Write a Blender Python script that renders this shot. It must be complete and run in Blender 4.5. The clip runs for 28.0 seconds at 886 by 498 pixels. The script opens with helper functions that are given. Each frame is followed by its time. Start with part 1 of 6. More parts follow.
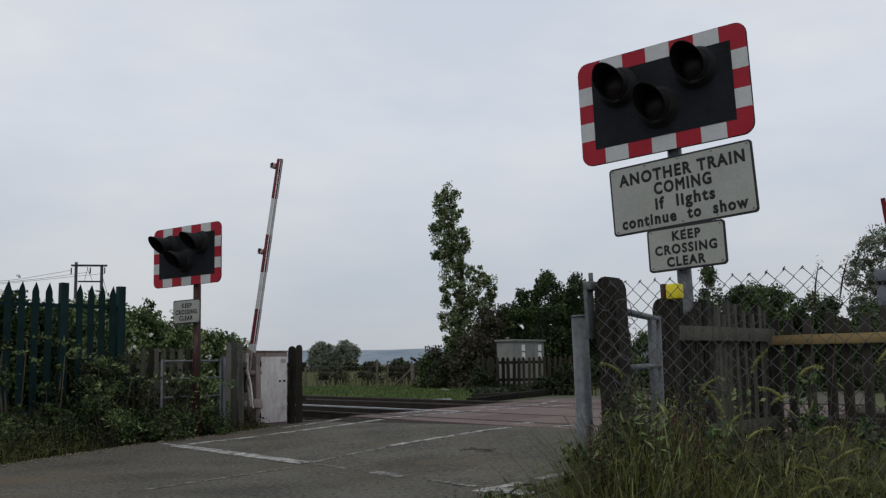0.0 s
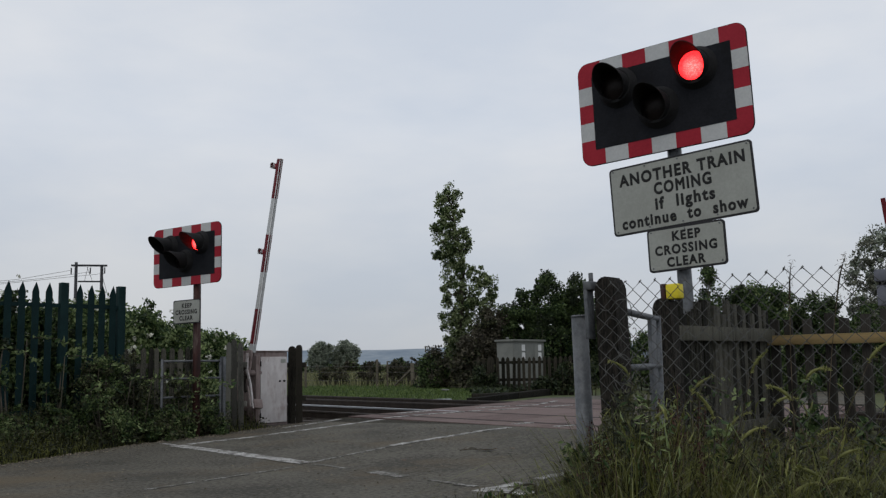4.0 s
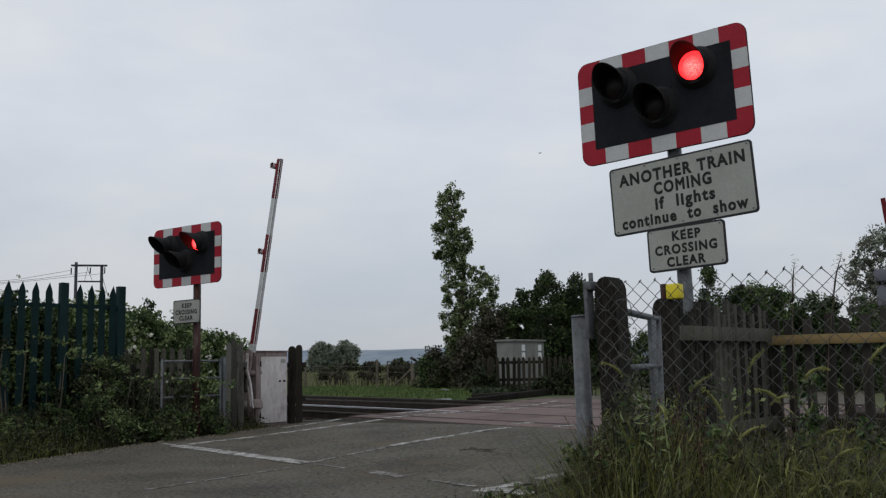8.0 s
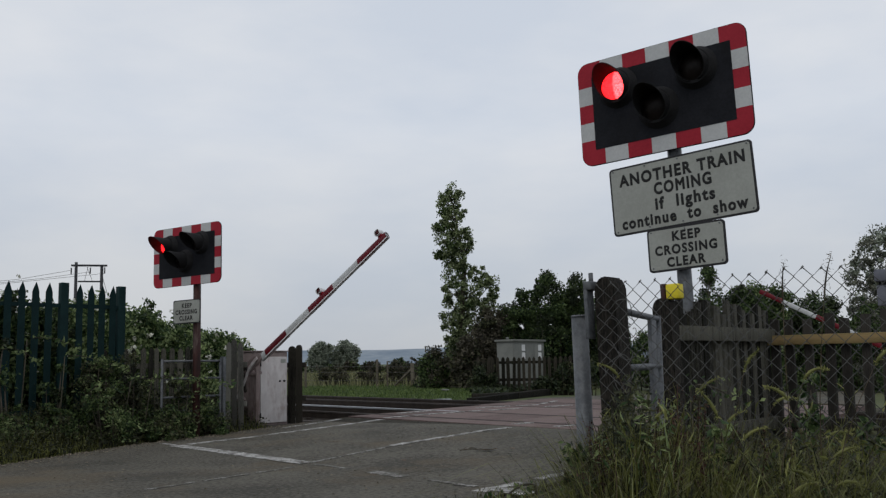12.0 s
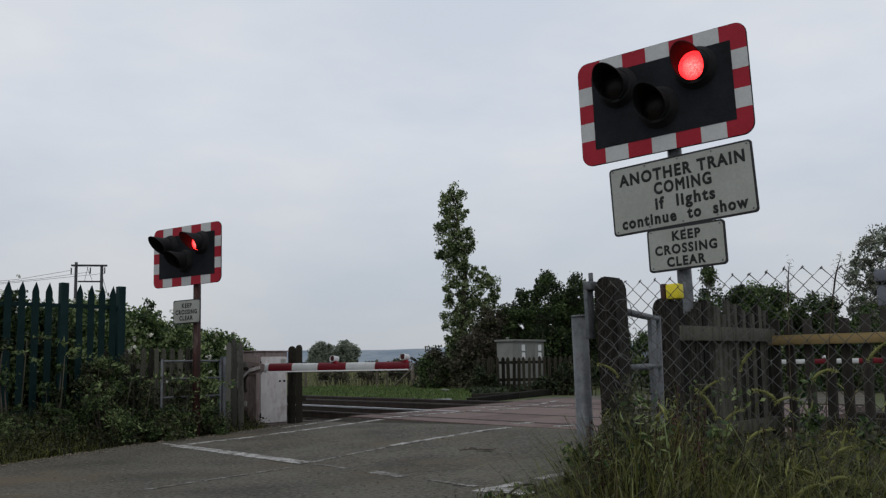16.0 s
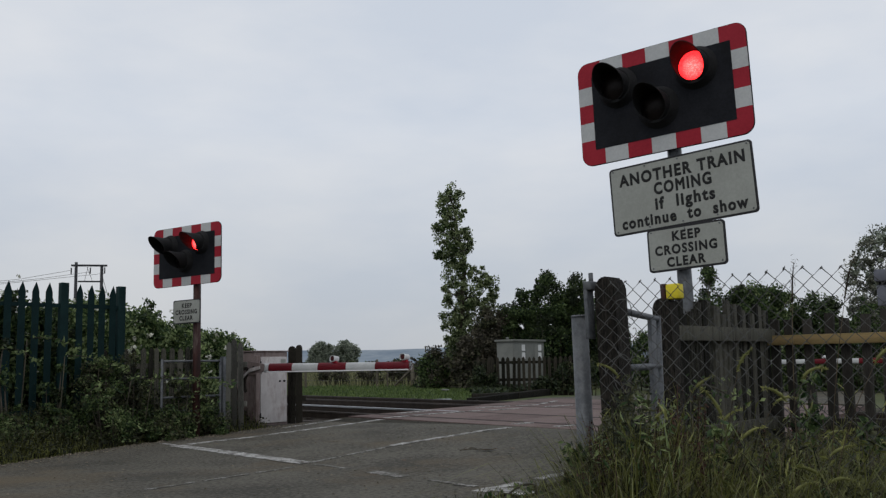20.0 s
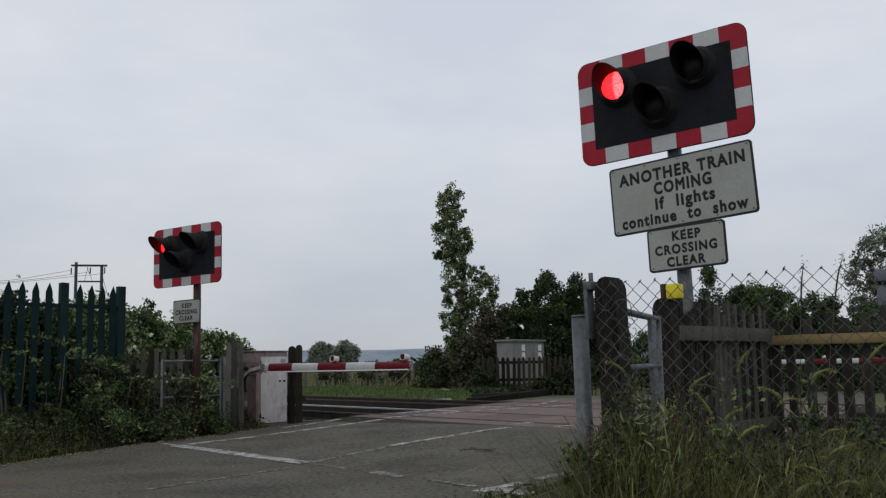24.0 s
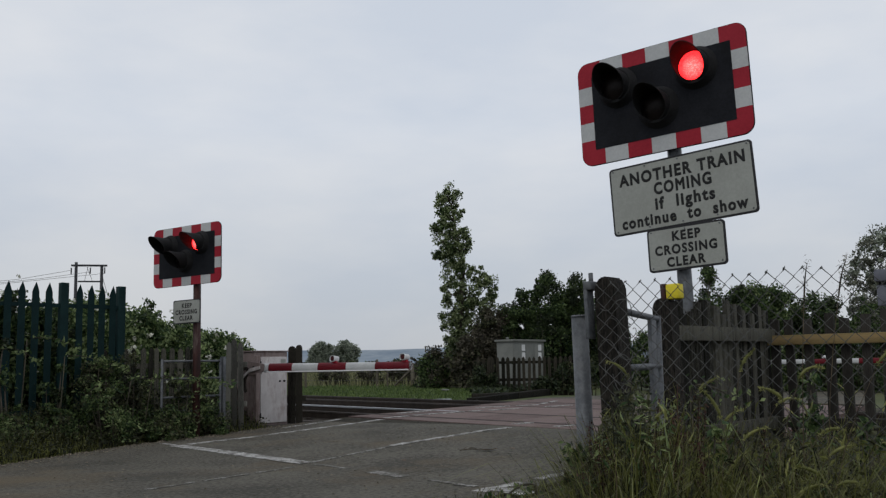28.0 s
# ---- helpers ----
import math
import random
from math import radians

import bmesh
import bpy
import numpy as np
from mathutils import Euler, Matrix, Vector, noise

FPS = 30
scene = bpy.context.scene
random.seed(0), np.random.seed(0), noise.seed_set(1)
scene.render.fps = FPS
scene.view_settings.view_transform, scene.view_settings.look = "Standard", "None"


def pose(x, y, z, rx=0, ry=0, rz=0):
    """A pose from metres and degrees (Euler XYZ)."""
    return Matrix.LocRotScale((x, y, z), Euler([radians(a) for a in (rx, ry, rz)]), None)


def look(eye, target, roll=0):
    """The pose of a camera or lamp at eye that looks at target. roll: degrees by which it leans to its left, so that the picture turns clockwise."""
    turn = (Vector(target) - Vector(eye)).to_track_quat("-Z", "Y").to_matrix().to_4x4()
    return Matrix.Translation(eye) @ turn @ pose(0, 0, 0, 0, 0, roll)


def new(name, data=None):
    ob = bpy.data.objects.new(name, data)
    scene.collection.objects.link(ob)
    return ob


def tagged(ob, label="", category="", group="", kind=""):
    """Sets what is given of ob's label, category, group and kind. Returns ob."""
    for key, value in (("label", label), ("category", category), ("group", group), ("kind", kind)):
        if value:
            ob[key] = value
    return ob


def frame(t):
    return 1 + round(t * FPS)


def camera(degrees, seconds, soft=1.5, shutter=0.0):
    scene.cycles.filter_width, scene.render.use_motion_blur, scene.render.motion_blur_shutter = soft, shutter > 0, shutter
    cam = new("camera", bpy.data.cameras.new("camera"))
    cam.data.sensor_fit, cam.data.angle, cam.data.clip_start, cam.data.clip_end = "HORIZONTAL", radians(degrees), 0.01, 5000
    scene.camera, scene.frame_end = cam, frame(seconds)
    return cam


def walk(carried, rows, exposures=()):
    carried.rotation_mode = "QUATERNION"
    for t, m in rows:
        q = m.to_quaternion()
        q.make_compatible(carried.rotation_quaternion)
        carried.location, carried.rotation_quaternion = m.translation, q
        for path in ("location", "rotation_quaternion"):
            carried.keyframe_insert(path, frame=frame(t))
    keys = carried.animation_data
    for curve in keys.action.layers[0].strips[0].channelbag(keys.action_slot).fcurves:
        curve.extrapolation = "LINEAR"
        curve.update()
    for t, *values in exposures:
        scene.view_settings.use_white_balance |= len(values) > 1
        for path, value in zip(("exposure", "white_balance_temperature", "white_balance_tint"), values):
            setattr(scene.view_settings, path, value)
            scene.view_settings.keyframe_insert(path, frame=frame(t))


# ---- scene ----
cam = camera(49.52, 28.0, 1.3)
EYE = Vector((0.0, 0.0, 1.0))
VIEW = look(EYE, (0.0, 100.0, 1.0 + 11.865), -1.0)
walk(cam, [(0.0, VIEW), (28.0, VIEW)])

# ---- light ----
world = bpy.data.worlds.new("overcast_sky")
scene.world = world
world.use_nodes = True
wn, wl = world.node_tree.nodes, world.node_tree.links
wn.clear()
w_out = wn.new("ShaderNodeOutputWorld")
w_bg = wn.new("ShaderNodeBackground")
w_bg.inputs["Strength"].default_value = 0.1
w_sky = wn.new("ShaderNodeTexSky")
w_sky.sky_type = "NISHITA"
w_sky.sun_disc = False
w_sky.sun_elevation = radians(48)
w_sky.sun_rotation = radians(200)
w_co = wn.new("ShaderNodeTexCoord")
w_map = wn.new("ShaderNodeMapping")
w_map.inputs["Scale"].default_value = (1.2, 1.2, 3.4)
w_noise = wn.new("ShaderNodeTexNoise")
w_noise.inputs["Scale"].default_value = 2.3
w_noise.inputs["Detail"].default_value = 5.0
w_noise.inputs["Roughness"].default_value = 0.55
w_ramp = wn.new("ShaderNodeValToRGB")
w_ramp.color_ramp.elements[0].position = 0.36
w_ramp.color_ramp.elements[0].color = (6.0, 6.5, 7.3, 1)
w_ramp.color_ramp.elements[1].position = 0.68
w_ramp.color_ramp.elements[1].color = (7.3, 7.5, 7.85, 1)
w_mix = wn.new("ShaderNodeMix")
w_mix.data_type = "RGBA"
w_mix.inputs["Factor"].default_value = 0.93
wl.new(w_co.outputs["Generated"], w_map.inputs["Vector"])
wl.new(w_map.outputs["Vector"], w_noise.inputs["Vector"])
wl.new(w_noise.outputs["Fac"], w_ramp.inputs["Fac"])
wl.new(w_sky.outputs["Color"], w_mix.inputs["A"])
wl.new(w_ramp.outputs["Color"], w_mix.inputs["B"])
w_sep = wn.new("ShaderNodeSeparateXYZ")
w_low = wn.new("ShaderNodeMapRange")
w_low.inputs["From Min"].default_value, w_low.inputs["From Max"].default_value = 0.0, 0.24
w_low.inputs["To Min"].default_value, w_low.inputs["To Max"].default_value = 0.765, 1.03
w_scale = wn.new("ShaderNodeVectorMath")
w_scale.operation = "SCALE"
wl.new(w_co.outputs["Generated"], w_sep.inputs["Vector"])
wl.new(w_sep.outputs["Z"], w_low.inputs["Value"])
wl.new(w_mix.outputs["Result"], w_scale.inputs[0])
wl.new(w_low.outputs["Result"], w_scale.inputs["Scale"])
wl.new(w_scale.outputs["Vector"], w_bg.inputs["Color"])
wl.new(w_bg.outputs["Background"], w_out.inputs["Surface"])

sun_data = bpy.data.lights.new("sun", "SUN")
sun_data.energy, sun_data.angle, sun_data.color = 0.5, radians(25), (1.0, 0.96, 0.9)
sun = new("sun", sun_data)
sun.matrix_world = look((-20, -30, 60), (0, 12, 0))
scene.view_settings.exposure = 0.0


# ---- materials ----
def material(name, c1, c2, rough=0.8, scale=6.0, fine=60.0, bump=0.15, metal=0.0, c3=None, stretch=(1, 1, 1), by_island=0.0, by_object=0.0, spec=0.22, grain=1.3, stain=(0.52, 0.72)):
    """A surface of two colours mixed by coarse noise, with fine grain, a third colour as stains and relief."""
    m = bpy.data.materials.new(name)
    m.use_nodes = True
    n, l = m.node_tree.nodes, m.node_tree.links
    b = n["Principled BSDF"]
    b.inputs["Roughness"].default_value = rough
    b.inputs["Metallic"].default_value = metal
    b.inputs["Specular IOR Level"].default_value = spec
    co = n.new("ShaderNodeTexCoord")
    mp = n.new("ShaderNodeMapping")
    mp.inputs["Scale"].default_value = stretch
    l.new(co.outputs["Object"], mp.inputs["Vector"])
    big = n.new("ShaderNodeTexNoise")
    big.inputs["Scale"].default_value, big.inputs["Detail"].default_value = scale, 4
    small = n.new("ShaderNodeTexNoise")
    small.inputs["Scale"].default_value, small.inputs["Detail"].default_value, small.inputs["Roughness"].default_value = fine, 8, 0.68
    l.new(mp.outputs["Vector"], big.inputs["Vector"])
    l.new(mp.outputs["Vector"], small.inputs["Vector"])
    add = n.new("ShaderNodeMath")
    add.operation = "ADD"
    l.new(big.outputs["Fac"], add.inputs[0])
    weigh = n.new("ShaderNodeMath")
    weigh.operation = "MULTIPLY_ADD"
    weigh.inputs[1].default_value, weigh.inputs[2].default_value = grain, 0.5 - 0.5 * grain
    l.new(small.outputs["Fac"], weigh.inputs[0])
    l.new(weigh.outputs[0], add.inputs[1])
    last = add
    for source, amount in ((("ShaderNodeNewGeometry", "Random Per Island"), by_island), (("ShaderNodeObjectInfo", "Random"), by_object)):
        if amount:
            r = n.new(source[0])
            mul = n.new("ShaderNodeMath")
            mul.operation = "MULTIPLY_ADD"
            mul.inputs[1].default_value, mul.inputs[2].default_value = amount * 2, -amount
            l.new(r.outputs[source[1]], mul.inputs[0])
            plus = n.new("ShaderNodeMath")
            plus.operation = "ADD"
            l.new(last.outputs[0], plus.inputs[0])
            l.new(mul.outputs[0], plus.inputs[1])
            last = plus
    ramp = n.new("ShaderNodeMapRange")
    ramp.inputs["From Min"].default_value, ramp.inputs["From Max"].default_value = 0.78, 1.22
    l.new(last.outputs[0], ramp.inputs["Value"])
    mix = n.new("ShaderNodeMix")
    mix.data_type = "RGBA"
    mix.inputs["A"].default_value, mix.inputs["B"].default_value = (*c1, 1), (*c2, 1)
    l.new(ramp.outputs["Result"], mix.inputs["Factor"])
    colour = mix.outputs["Result"]
    if c3:
        st = n.new("ShaderNodeTexNoise")
        st.inputs["Scale"].default_value, st.inputs["Detail"].default_value, st.inputs["Roughness"].default_value = scale * 0.45, 7, 0.7
        l.new(mp.outputs["Vector"], st.inputs["Vector"])
        sr = n.new("ShaderNodeMapRange")
        sr.inputs["From Min"].default_value, sr.inputs["From Max"].default_value = stain
        l.new(st.outputs["Fac"], sr.inputs["Value"])
        m2 = n.new("ShaderNodeMix")
        m2.data_type = "RGBA"
        m2.inputs["B"].default_value = (*c3, 1)
        l.new(sr.outputs["Result"], m2.inputs["Factor"])
        l.new(colour, m2.inputs["A"])
        colour = m2.outputs["Result"]
    l.new(colour, b.inputs["Base Color"])
    if bump:
        bp = n.new("ShaderNodeBump")
        bp.inputs["Strength"].default_value, bp.inputs["Distance"].default_value = bump, 0.01
        l.new(small.outputs["Fac"], bp.inputs["Height"])
        l.new(bp.outputs["Normal"], b.inputs["Normal"])
    return m


def foliage(name, dark, light, through_light=0.25, rough=0.6, scale=0.8, each=0.45):
    m = material(name, dark, light, rough, scale, 9.0, 0.0, by_island=each, spec=0.3)
    n, l = m.node_tree.nodes, m.node_tree.links
    b = n["Principled BSDF"]
    tr = n.new("ShaderNodeBsdfTranslucent")
    l.new(b.inputs["Base Color"].links[0].from_socket, tr.inputs["Color"])
    mx = n.new("ShaderNodeMixShader")
    mx.inputs["Fac"].default_value = through_light
    l.new(b.outputs["BSDF"], mx.inputs[1])
    l.new(tr.outputs["BSDF"], mx.inputs[2])
    l.new(mx.outputs["Shader"], n["Material Output"].inputs["Surface"])
    return m


def lit_lens(name, deep, pale, power, split=True):
    """A lamp lens that glows: a grid of small points, one half paler than the other, or paler round a hot spot."""
    m = bpy.data.materials.new(name)
    m.use_nodes = True
    n, l = m.node_tree.nodes, m.node_tree.links
    b = n["Principled BSDF"]
    b.inputs["Base Color"].default_value = (*deep, 1)
    b.inputs["Roughness"].default_value = 0.3
    co = n.new("ShaderNodeTexCoord")
    vor = n.new("ShaderNodeTexVoronoi")
    vor.inputs["Scale"].default_value, vor.inputs["Randomness"].default_value = 120, 0.75
    flat = n.new("ShaderNodeMapping")
    flat.inputs["Scale"].default_value = (1, 0, 1)
    l.new(co.outputs["Object"], flat.inputs["Vector"])
    l.new(flat.outputs["Vector"], vor.inputs["Vector"])
    sep = n.new("ShaderNodeSeparateXYZ")
    l.new(co.outputs["Object"], sep.inputs["Vector"])
    half = n.new("ShaderNodeMapRange")
    if split:
        half.inputs["From Min"].default_value, half.inputs["From Max"].default_value = 0.0, 0.018
        half.inputs["To Min"].default_value, half.inputs["To Max"].default_value = 0.12, 0.95
        l.new(sep.outputs["X"], half.inputs["Value"])
    else:
        spot = n.new("ShaderNodeVectorMath")
        spot.operation = "DISTANCE"
        spot.inputs[1].default_value = (0.008, 0.0, -0.02)
        l.new(flat.outputs["Vector"], spot.inputs[0])
        half.inputs["From Min"].default_value, half.inputs["From Max"].default_value = 0.015, 0.085
        half.inputs["To Min"].default_value, half.inputs["To Max"].default_value = 1.0, 0.12
        l.new(spot.outputs["Value"], half.inputs["Value"])
    mix = n.new("ShaderNodeMix")
    mix.data_type = "RGBA"
    mix.inputs["A"].default_value, mix.inputs["B"].default_value = (*deep, 1), (*pale, 1)
    l.new(half.outputs["Result"], mix.inputs["Factor"])
    dots = n.new("ShaderNodeMapRange")
    dots.inputs["From Min"].default_value, dots.inputs["From Max"].default_value = 0.12, 0.62
    dots.inputs["To Min"].default_value, dots.inputs["To Max"].default_value = power * 1.35, power * 0.35
    l.new(vor.outputs["Distance"], dots.inputs["Value"])
    l.new(mix.outputs["Result"], b.inputs["Emission Color"])
    l.new(dots.outputs["Result"], b.inputs["Emission Strength"])
    return m


M_ASPHALT = material("asphalt", (0.042, 0.039, 0.031), (0.110, 0.101, 0.081), 0.92, 0.9, 23, 0.9, c3=(0.108, 0.083, 0.052), grain=2.7, stain=(0.51, 0.70))
M_PAINT = material("road_paint", (0.46, 0.45, 0.43), (0.24, 0.232, 0.216), 0.85, 14, 30, 0.3, c3=(0.09, 0.086, 0.076), grain=2.6, stain=(0.455, 0.60))
M_PAINTWORN = material("worn_road_paint", (0.34, 0.33, 0.31), (0.15, 0.145, 0.132), 0.9, 16, 34, 0.4, c3=(0.085, 0.08, 0.068), grain=3.4, stain=(0.40, 0.52))
M_DECK = material("deck_panel", (0.10, 0.068, 0.062), (0.155, 0.112, 0.102), 0.88, 3, 40, 0.3, c3=(0.08, 0.06, 0.055), by_object=0.25)
M_BALLAST = material("ballast", (0.014, 0.011, 0.010), (0.042, 0.035, 0.03), 0.95, 5, 30, 1.0)
M_SOIL = material("verge_soil", (0.028, 0.024, 0.016), (0.05, 0.046, 0.028), 0.95, 2, 40, 0.8, c3=(0.03, 0.038, 0.016))
M_FIELD = material("field_grass", (0.045, 0.06, 0.022), (0.085, 0.095, 0.04), 0.95, 0.15, 8, 0.4, c3=(0.09, 0.08, 0.042))
M_RAIL = material("rail_side", (0.016, 0.012, 0.01), (0.034, 0.026, 0.02), 0.85, 5, 60, 0.3)
M_GRIT = material("grit", (0.06, 0.05, 0.036), (0.17, 0.145, 0.11), 0.9, 8, 40, 0.2, by_island=0.4)
M_RAILWORN = material("rusty_rail_head", (0.03, 0.025, 0.022), (0.06, 0.05, 0.045), 0.7, 5, 60, 0.1)
M_RAILTOP = material("rail_head", (0.30, 0.31, 0.33), (0.46, 0.46, 0.48), 0.36, 5, 60, 0.05, metal=0.9)
M_SLEEPER = material("concrete_sleeper", (0.04, 0.034, 0.03), (0.075, 0.066, 0.058), 0.9, 4, 50, 0.4)
M_RED = material("red_reflective", (0.27, 0.008, 0.02), (0.33, 0.014, 0.028), 0.6, 6, 60, 0.03)
M_BOOMRED = material("boom_red_paint", (0.095, 0.004, 0.009), (0.135, 0.007, 0.013), 0.5, 6, 60, 0.03)
M_WHITE = material("white_reflective", (0.42, 0.43, 0.43), (0.49, 0.50, 0.49), 0.45, 6, 60, 0.03, c3=(0.38, 0.38, 0.37))
M_BLACKBOARD = material("dark_board", (0.008, 0.009, 0.0115), (0.015, 0.016, 0.020), 0.75, 4, 60, 0.05, spec=0.13, c3=(0.006, 0.006, 0.007), stain=(0.5, 0.66))
M_HOOD = material("black_hood", (0.016, 0.016, 0.0165), (0.024, 0.024, 0.025), 0.8, 10, 60, 0.05, spec=0.1)
M_SIGNFACE = material("sign_face", (0.285, 0.295, 0.265), (0.335, 0.345, 0.315), 0.55, 4, 40, 0.03, c3=(0.26, 0.265, 0.235))
M_SIGNBACK = material("sign_edge", (0.02, 0.02, 0.022), (0.03, 0.03, 0.032), 0.6)
M_LETTER = material("black_letter", (0.012, 0.012, 0.012), (0.02, 0.02, 0.02), 0.6)
M_GALV = material("galvanised_steel", (0.075, 0.08, 0.086), (0.145, 0.152, 0.16), 0.55, 8, 40, 0.1, metal=0.25, c3=(0.12, 0.12, 0.115))
# pale blue-grey that stands for sky shine on a rail
M_RAILGLINT = material("pale_concrete", (0.24, 0.26, 0.28), (0.36, 0.38, 0.40), 0.85, 6, 50, 0.2)
M_RUSTPOLE = material("red_brown_pole", (0.022, 0.010, 0.009), (0.055, 0.021, 0.018), 0.6, 5, 50, 0.1, c3=(0.11, 0.08, 0.07), stretch=(3, 3, 0.7), stain=(0.54, 0.68))
M_GREENSTEEL = material("green_palisade", (0.0035, 0.015, 0.0155), (0.007, 0.025, 0.025), 0.7, 5, 50, 0.08, spec=0.14)
M_OLDWOOD = material("weathered_wood", (0.060, 0.058, 0.050), (0.18, 0.174, 0.150), 0.9, 3, 40, 0.6, stretch=(6, 6, 0.6), c3=(0.09, 0.09, 0.075), by_object=0.25)
M_DARKWOOD = material("dark_wood", (0.022, 0.020, 0.017), (0.055, 0.05, 0.043), 0.9, 3, 40, 0.6, stretch=(6, 6, 0.6), c3=(0.05, 0.055, 0.035), by_object=0.25)
M_GREYWOOD = material("grey_old_wood", (0.012, 0.0115, 0.0085), (0.115, 0.110, 0.088), 0.9, 4, 40, 0.8, stretch=(9, 9, 0.45), c3=(0.034, 0.036, 0.019), by_object=0.45, grain=2.2)
M_TARRED = material("old_tarred_timber", (0.005, 0.0045, 0.0038), (0.038, 0.033, 0.026), 0.92, 9, 22, 1.0, stretch=(6, 6, 1.1), c3=(0.012, 0.010, 0.008), grain=3.0, stain=(0.48, 0.62))
M_PALEWOOD = material("pale_weathered_wood", (0.10, 0.088, 0.066), (0.17, 0.152, 0.118), 0.9, 3, 40, 0.4, stretch=(6, 6, 0.6), by_object=0.2)
M_BLACKWOOD = material("tarred_wood", (0.008, 0.0075, 0.006), (0.032, 0.029, 0.023), 0.95, 3, 40, 0.6, stretch=(6, 6, 0.6), by_object=0.3, spec=0.08)
M_PICKET = material("overgrown_picket_wood", (0.010, 0.0095, 0.007), (0.044, 0.039, 0.030), 0.95, 3, 40, 0.6, stretch=(6, 6, 0.6), c3=(0.018, 0.022, 0.012), by_object=0.35, spec=0.1)
M_NEWWOOD = material("new_timber", (0.20, 0.145, 0.06), (0.30, 0.22, 0.10), 0.8, 4, 60, 0.3, stretch=(0.5, 6, 6), c3=(0.3, 0.2, 0.1))
M_CABINET = material("barrier_cabinet_paint", (0.17, 0.13, 0.12), (0.25, 0.20, 0.187), 0.65, 5, 60, 0.1, c3=(0.09, 0.058, 0.048), stretch=(3, 3, 1.1), stain=(0.52, 0.72))
M_TAILBAR = material("worn_pinkish_steel", (0.24, 0.195, 0.18), (0.36, 0.31, 0.29), 0.6, 5, 60, 0.1, c3=(0.12, 0.08, 0.07))
M_CABDOOR = material("cabinet_door_paint", (0.44, 0.405, 0.395), (0.58, 0.55, 0.535), 0.55, 4, 60, 0.05, c3=(0.29, 0.215, 0.195), stretch=(3, 3, 1.4), stain=(0.52, 0.72))
M_RELAY = material("grey_green_enclosure", (0.135, 0.14, 0.128), (0.18, 0.185, 0.168), 0.6, 3, 40, 0.05)
M_YELLOW = material("yellow_plastic", (0.62, 0.5, 0.02), (0.72, 0.6, 0.04), 0.5, 6, 60, 0.05)
M_WIRE = material("fence_wire", (0.045, 0.045, 0.042), (0.13, 0.13, 0.123), 0.6, 9, 60, 0.0, metal=0.1)
M_BARK = material("bark", (0.05, 0.042, 0.032), (0.10, 0.088, 0.07), 0.95, 3, 25, 0.8, stretch=(3, 3, 0.6))
# the blue-grey of distant haze is mixed into the hills' own colour
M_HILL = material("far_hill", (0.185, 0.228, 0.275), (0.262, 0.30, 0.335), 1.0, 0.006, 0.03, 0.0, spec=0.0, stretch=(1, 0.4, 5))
M_POLEWOOD = material("pole_wood", (0.035, 0.036, 0.04), (0.065, 0.065, 0.07), 0.9, 3, 30, 0.2)
M_LENSDARK = material("unlit_lens", (0.008, 0.006, 0.005), (0.014, 0.010, 0.009), 0.45, 30, 90, 0.1, spec=0.15)
M_LENSDARKRED = material("dark_red_lens", (0.035, 0.004, 0.005), (0.06, 0.008, 0.009), 0.4, 20, 60, 0.05)
M_GREYBOX = material("grey_box_paint", (0.12, 0.125, 0.15), (0.16, 0.165, 0.19), 0.6, 5, 50, 0.05)
M_LAMPWHITE = material("white_lamp_body", (0.6, 0.6, 0.6), (0.7, 0.7, 0.69), 0.5, 9, 60, 0.02)
M_LEAF_POPLAR = foliage("poplar_leaf", (0.050, 0.072, 0.030), (0.34, 0.40, 0.20), 0.55)
M_LEAF_HEDGE = foliage("hedge_leaf", (0.017, 0.036, 0.012), (0.092, 0.135, 0.044), 0.3)
M_LEAF_DARK = foliage("dark_leaf", (0.010, 0.018, 0.007), (0.038, 0.053, 0.019), 0.2)
M_LEAF_BRIGHT = foliage("bramble_leaf", (0.04, 0.075, 0.024), (0.25, 0.31, 0.13), 0.4)
# leaf colour lightened to carry the air haze over the field trees and willow
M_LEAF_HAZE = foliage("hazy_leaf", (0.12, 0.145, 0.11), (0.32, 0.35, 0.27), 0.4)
M_LEAF_WEED = foliage("weed_leaf", (0.016, 0.021, 0.010), (0.078, 0.082, 0.038), 0.25)
M_LEAF_BROWN = foliage("brown_leaf", (0.034, 0.031, 0.02), (0.095, 0.084, 0.056), 0.2)
M_LEAF_GREY = foliage("grey_green_leaf", (0.07, 0.075, 0.055), (0.21, 0.215, 0.16), 0.3)
M_FLOWER = foliage("cream_flower", (0.5, 0.5, 0.42), (0.65, 0.65, 0.56), 0.2)
M_GRASS = foliage("long_grass", (0.010, 0.011, 0.0032), (0.150, 0.158, 0.042), 0.38, scale=5.0, each=0.28)
M_GRASSDRY = foliage("dry_grass", (0.026, 0.018, 0.011), (0.14, 0.108, 0.064), 0.3, scale=5.0, each=0.28)
M_GRASSLAWN = foliage("short_grass", (0.040, 0.072, 0.018), (0.125, 0.175, 0.048), 0.3)
M_SEED = foliage("seed_head", (0.12, 0.13, 0.035), (0.34, 0.34, 0.12), 0.35)
M_DOCK = foliage("red_brown_seed", (0.030, 0.012, 0.009), (0.095, 0.045, 0.034), 0.25)
M_DEADLEAF = material("dead_leaf", (0.14, 0.075, 0.035), (0.30, 0.17, 0.085), 0.8, 30, 90, 0.2)
M_FIELDGRASS = foliage("meadow_grass", (0.065, 0.072, 0.03), (0.24, 0.235, 0.115), 0.3, scale=0.3, each=0.2)
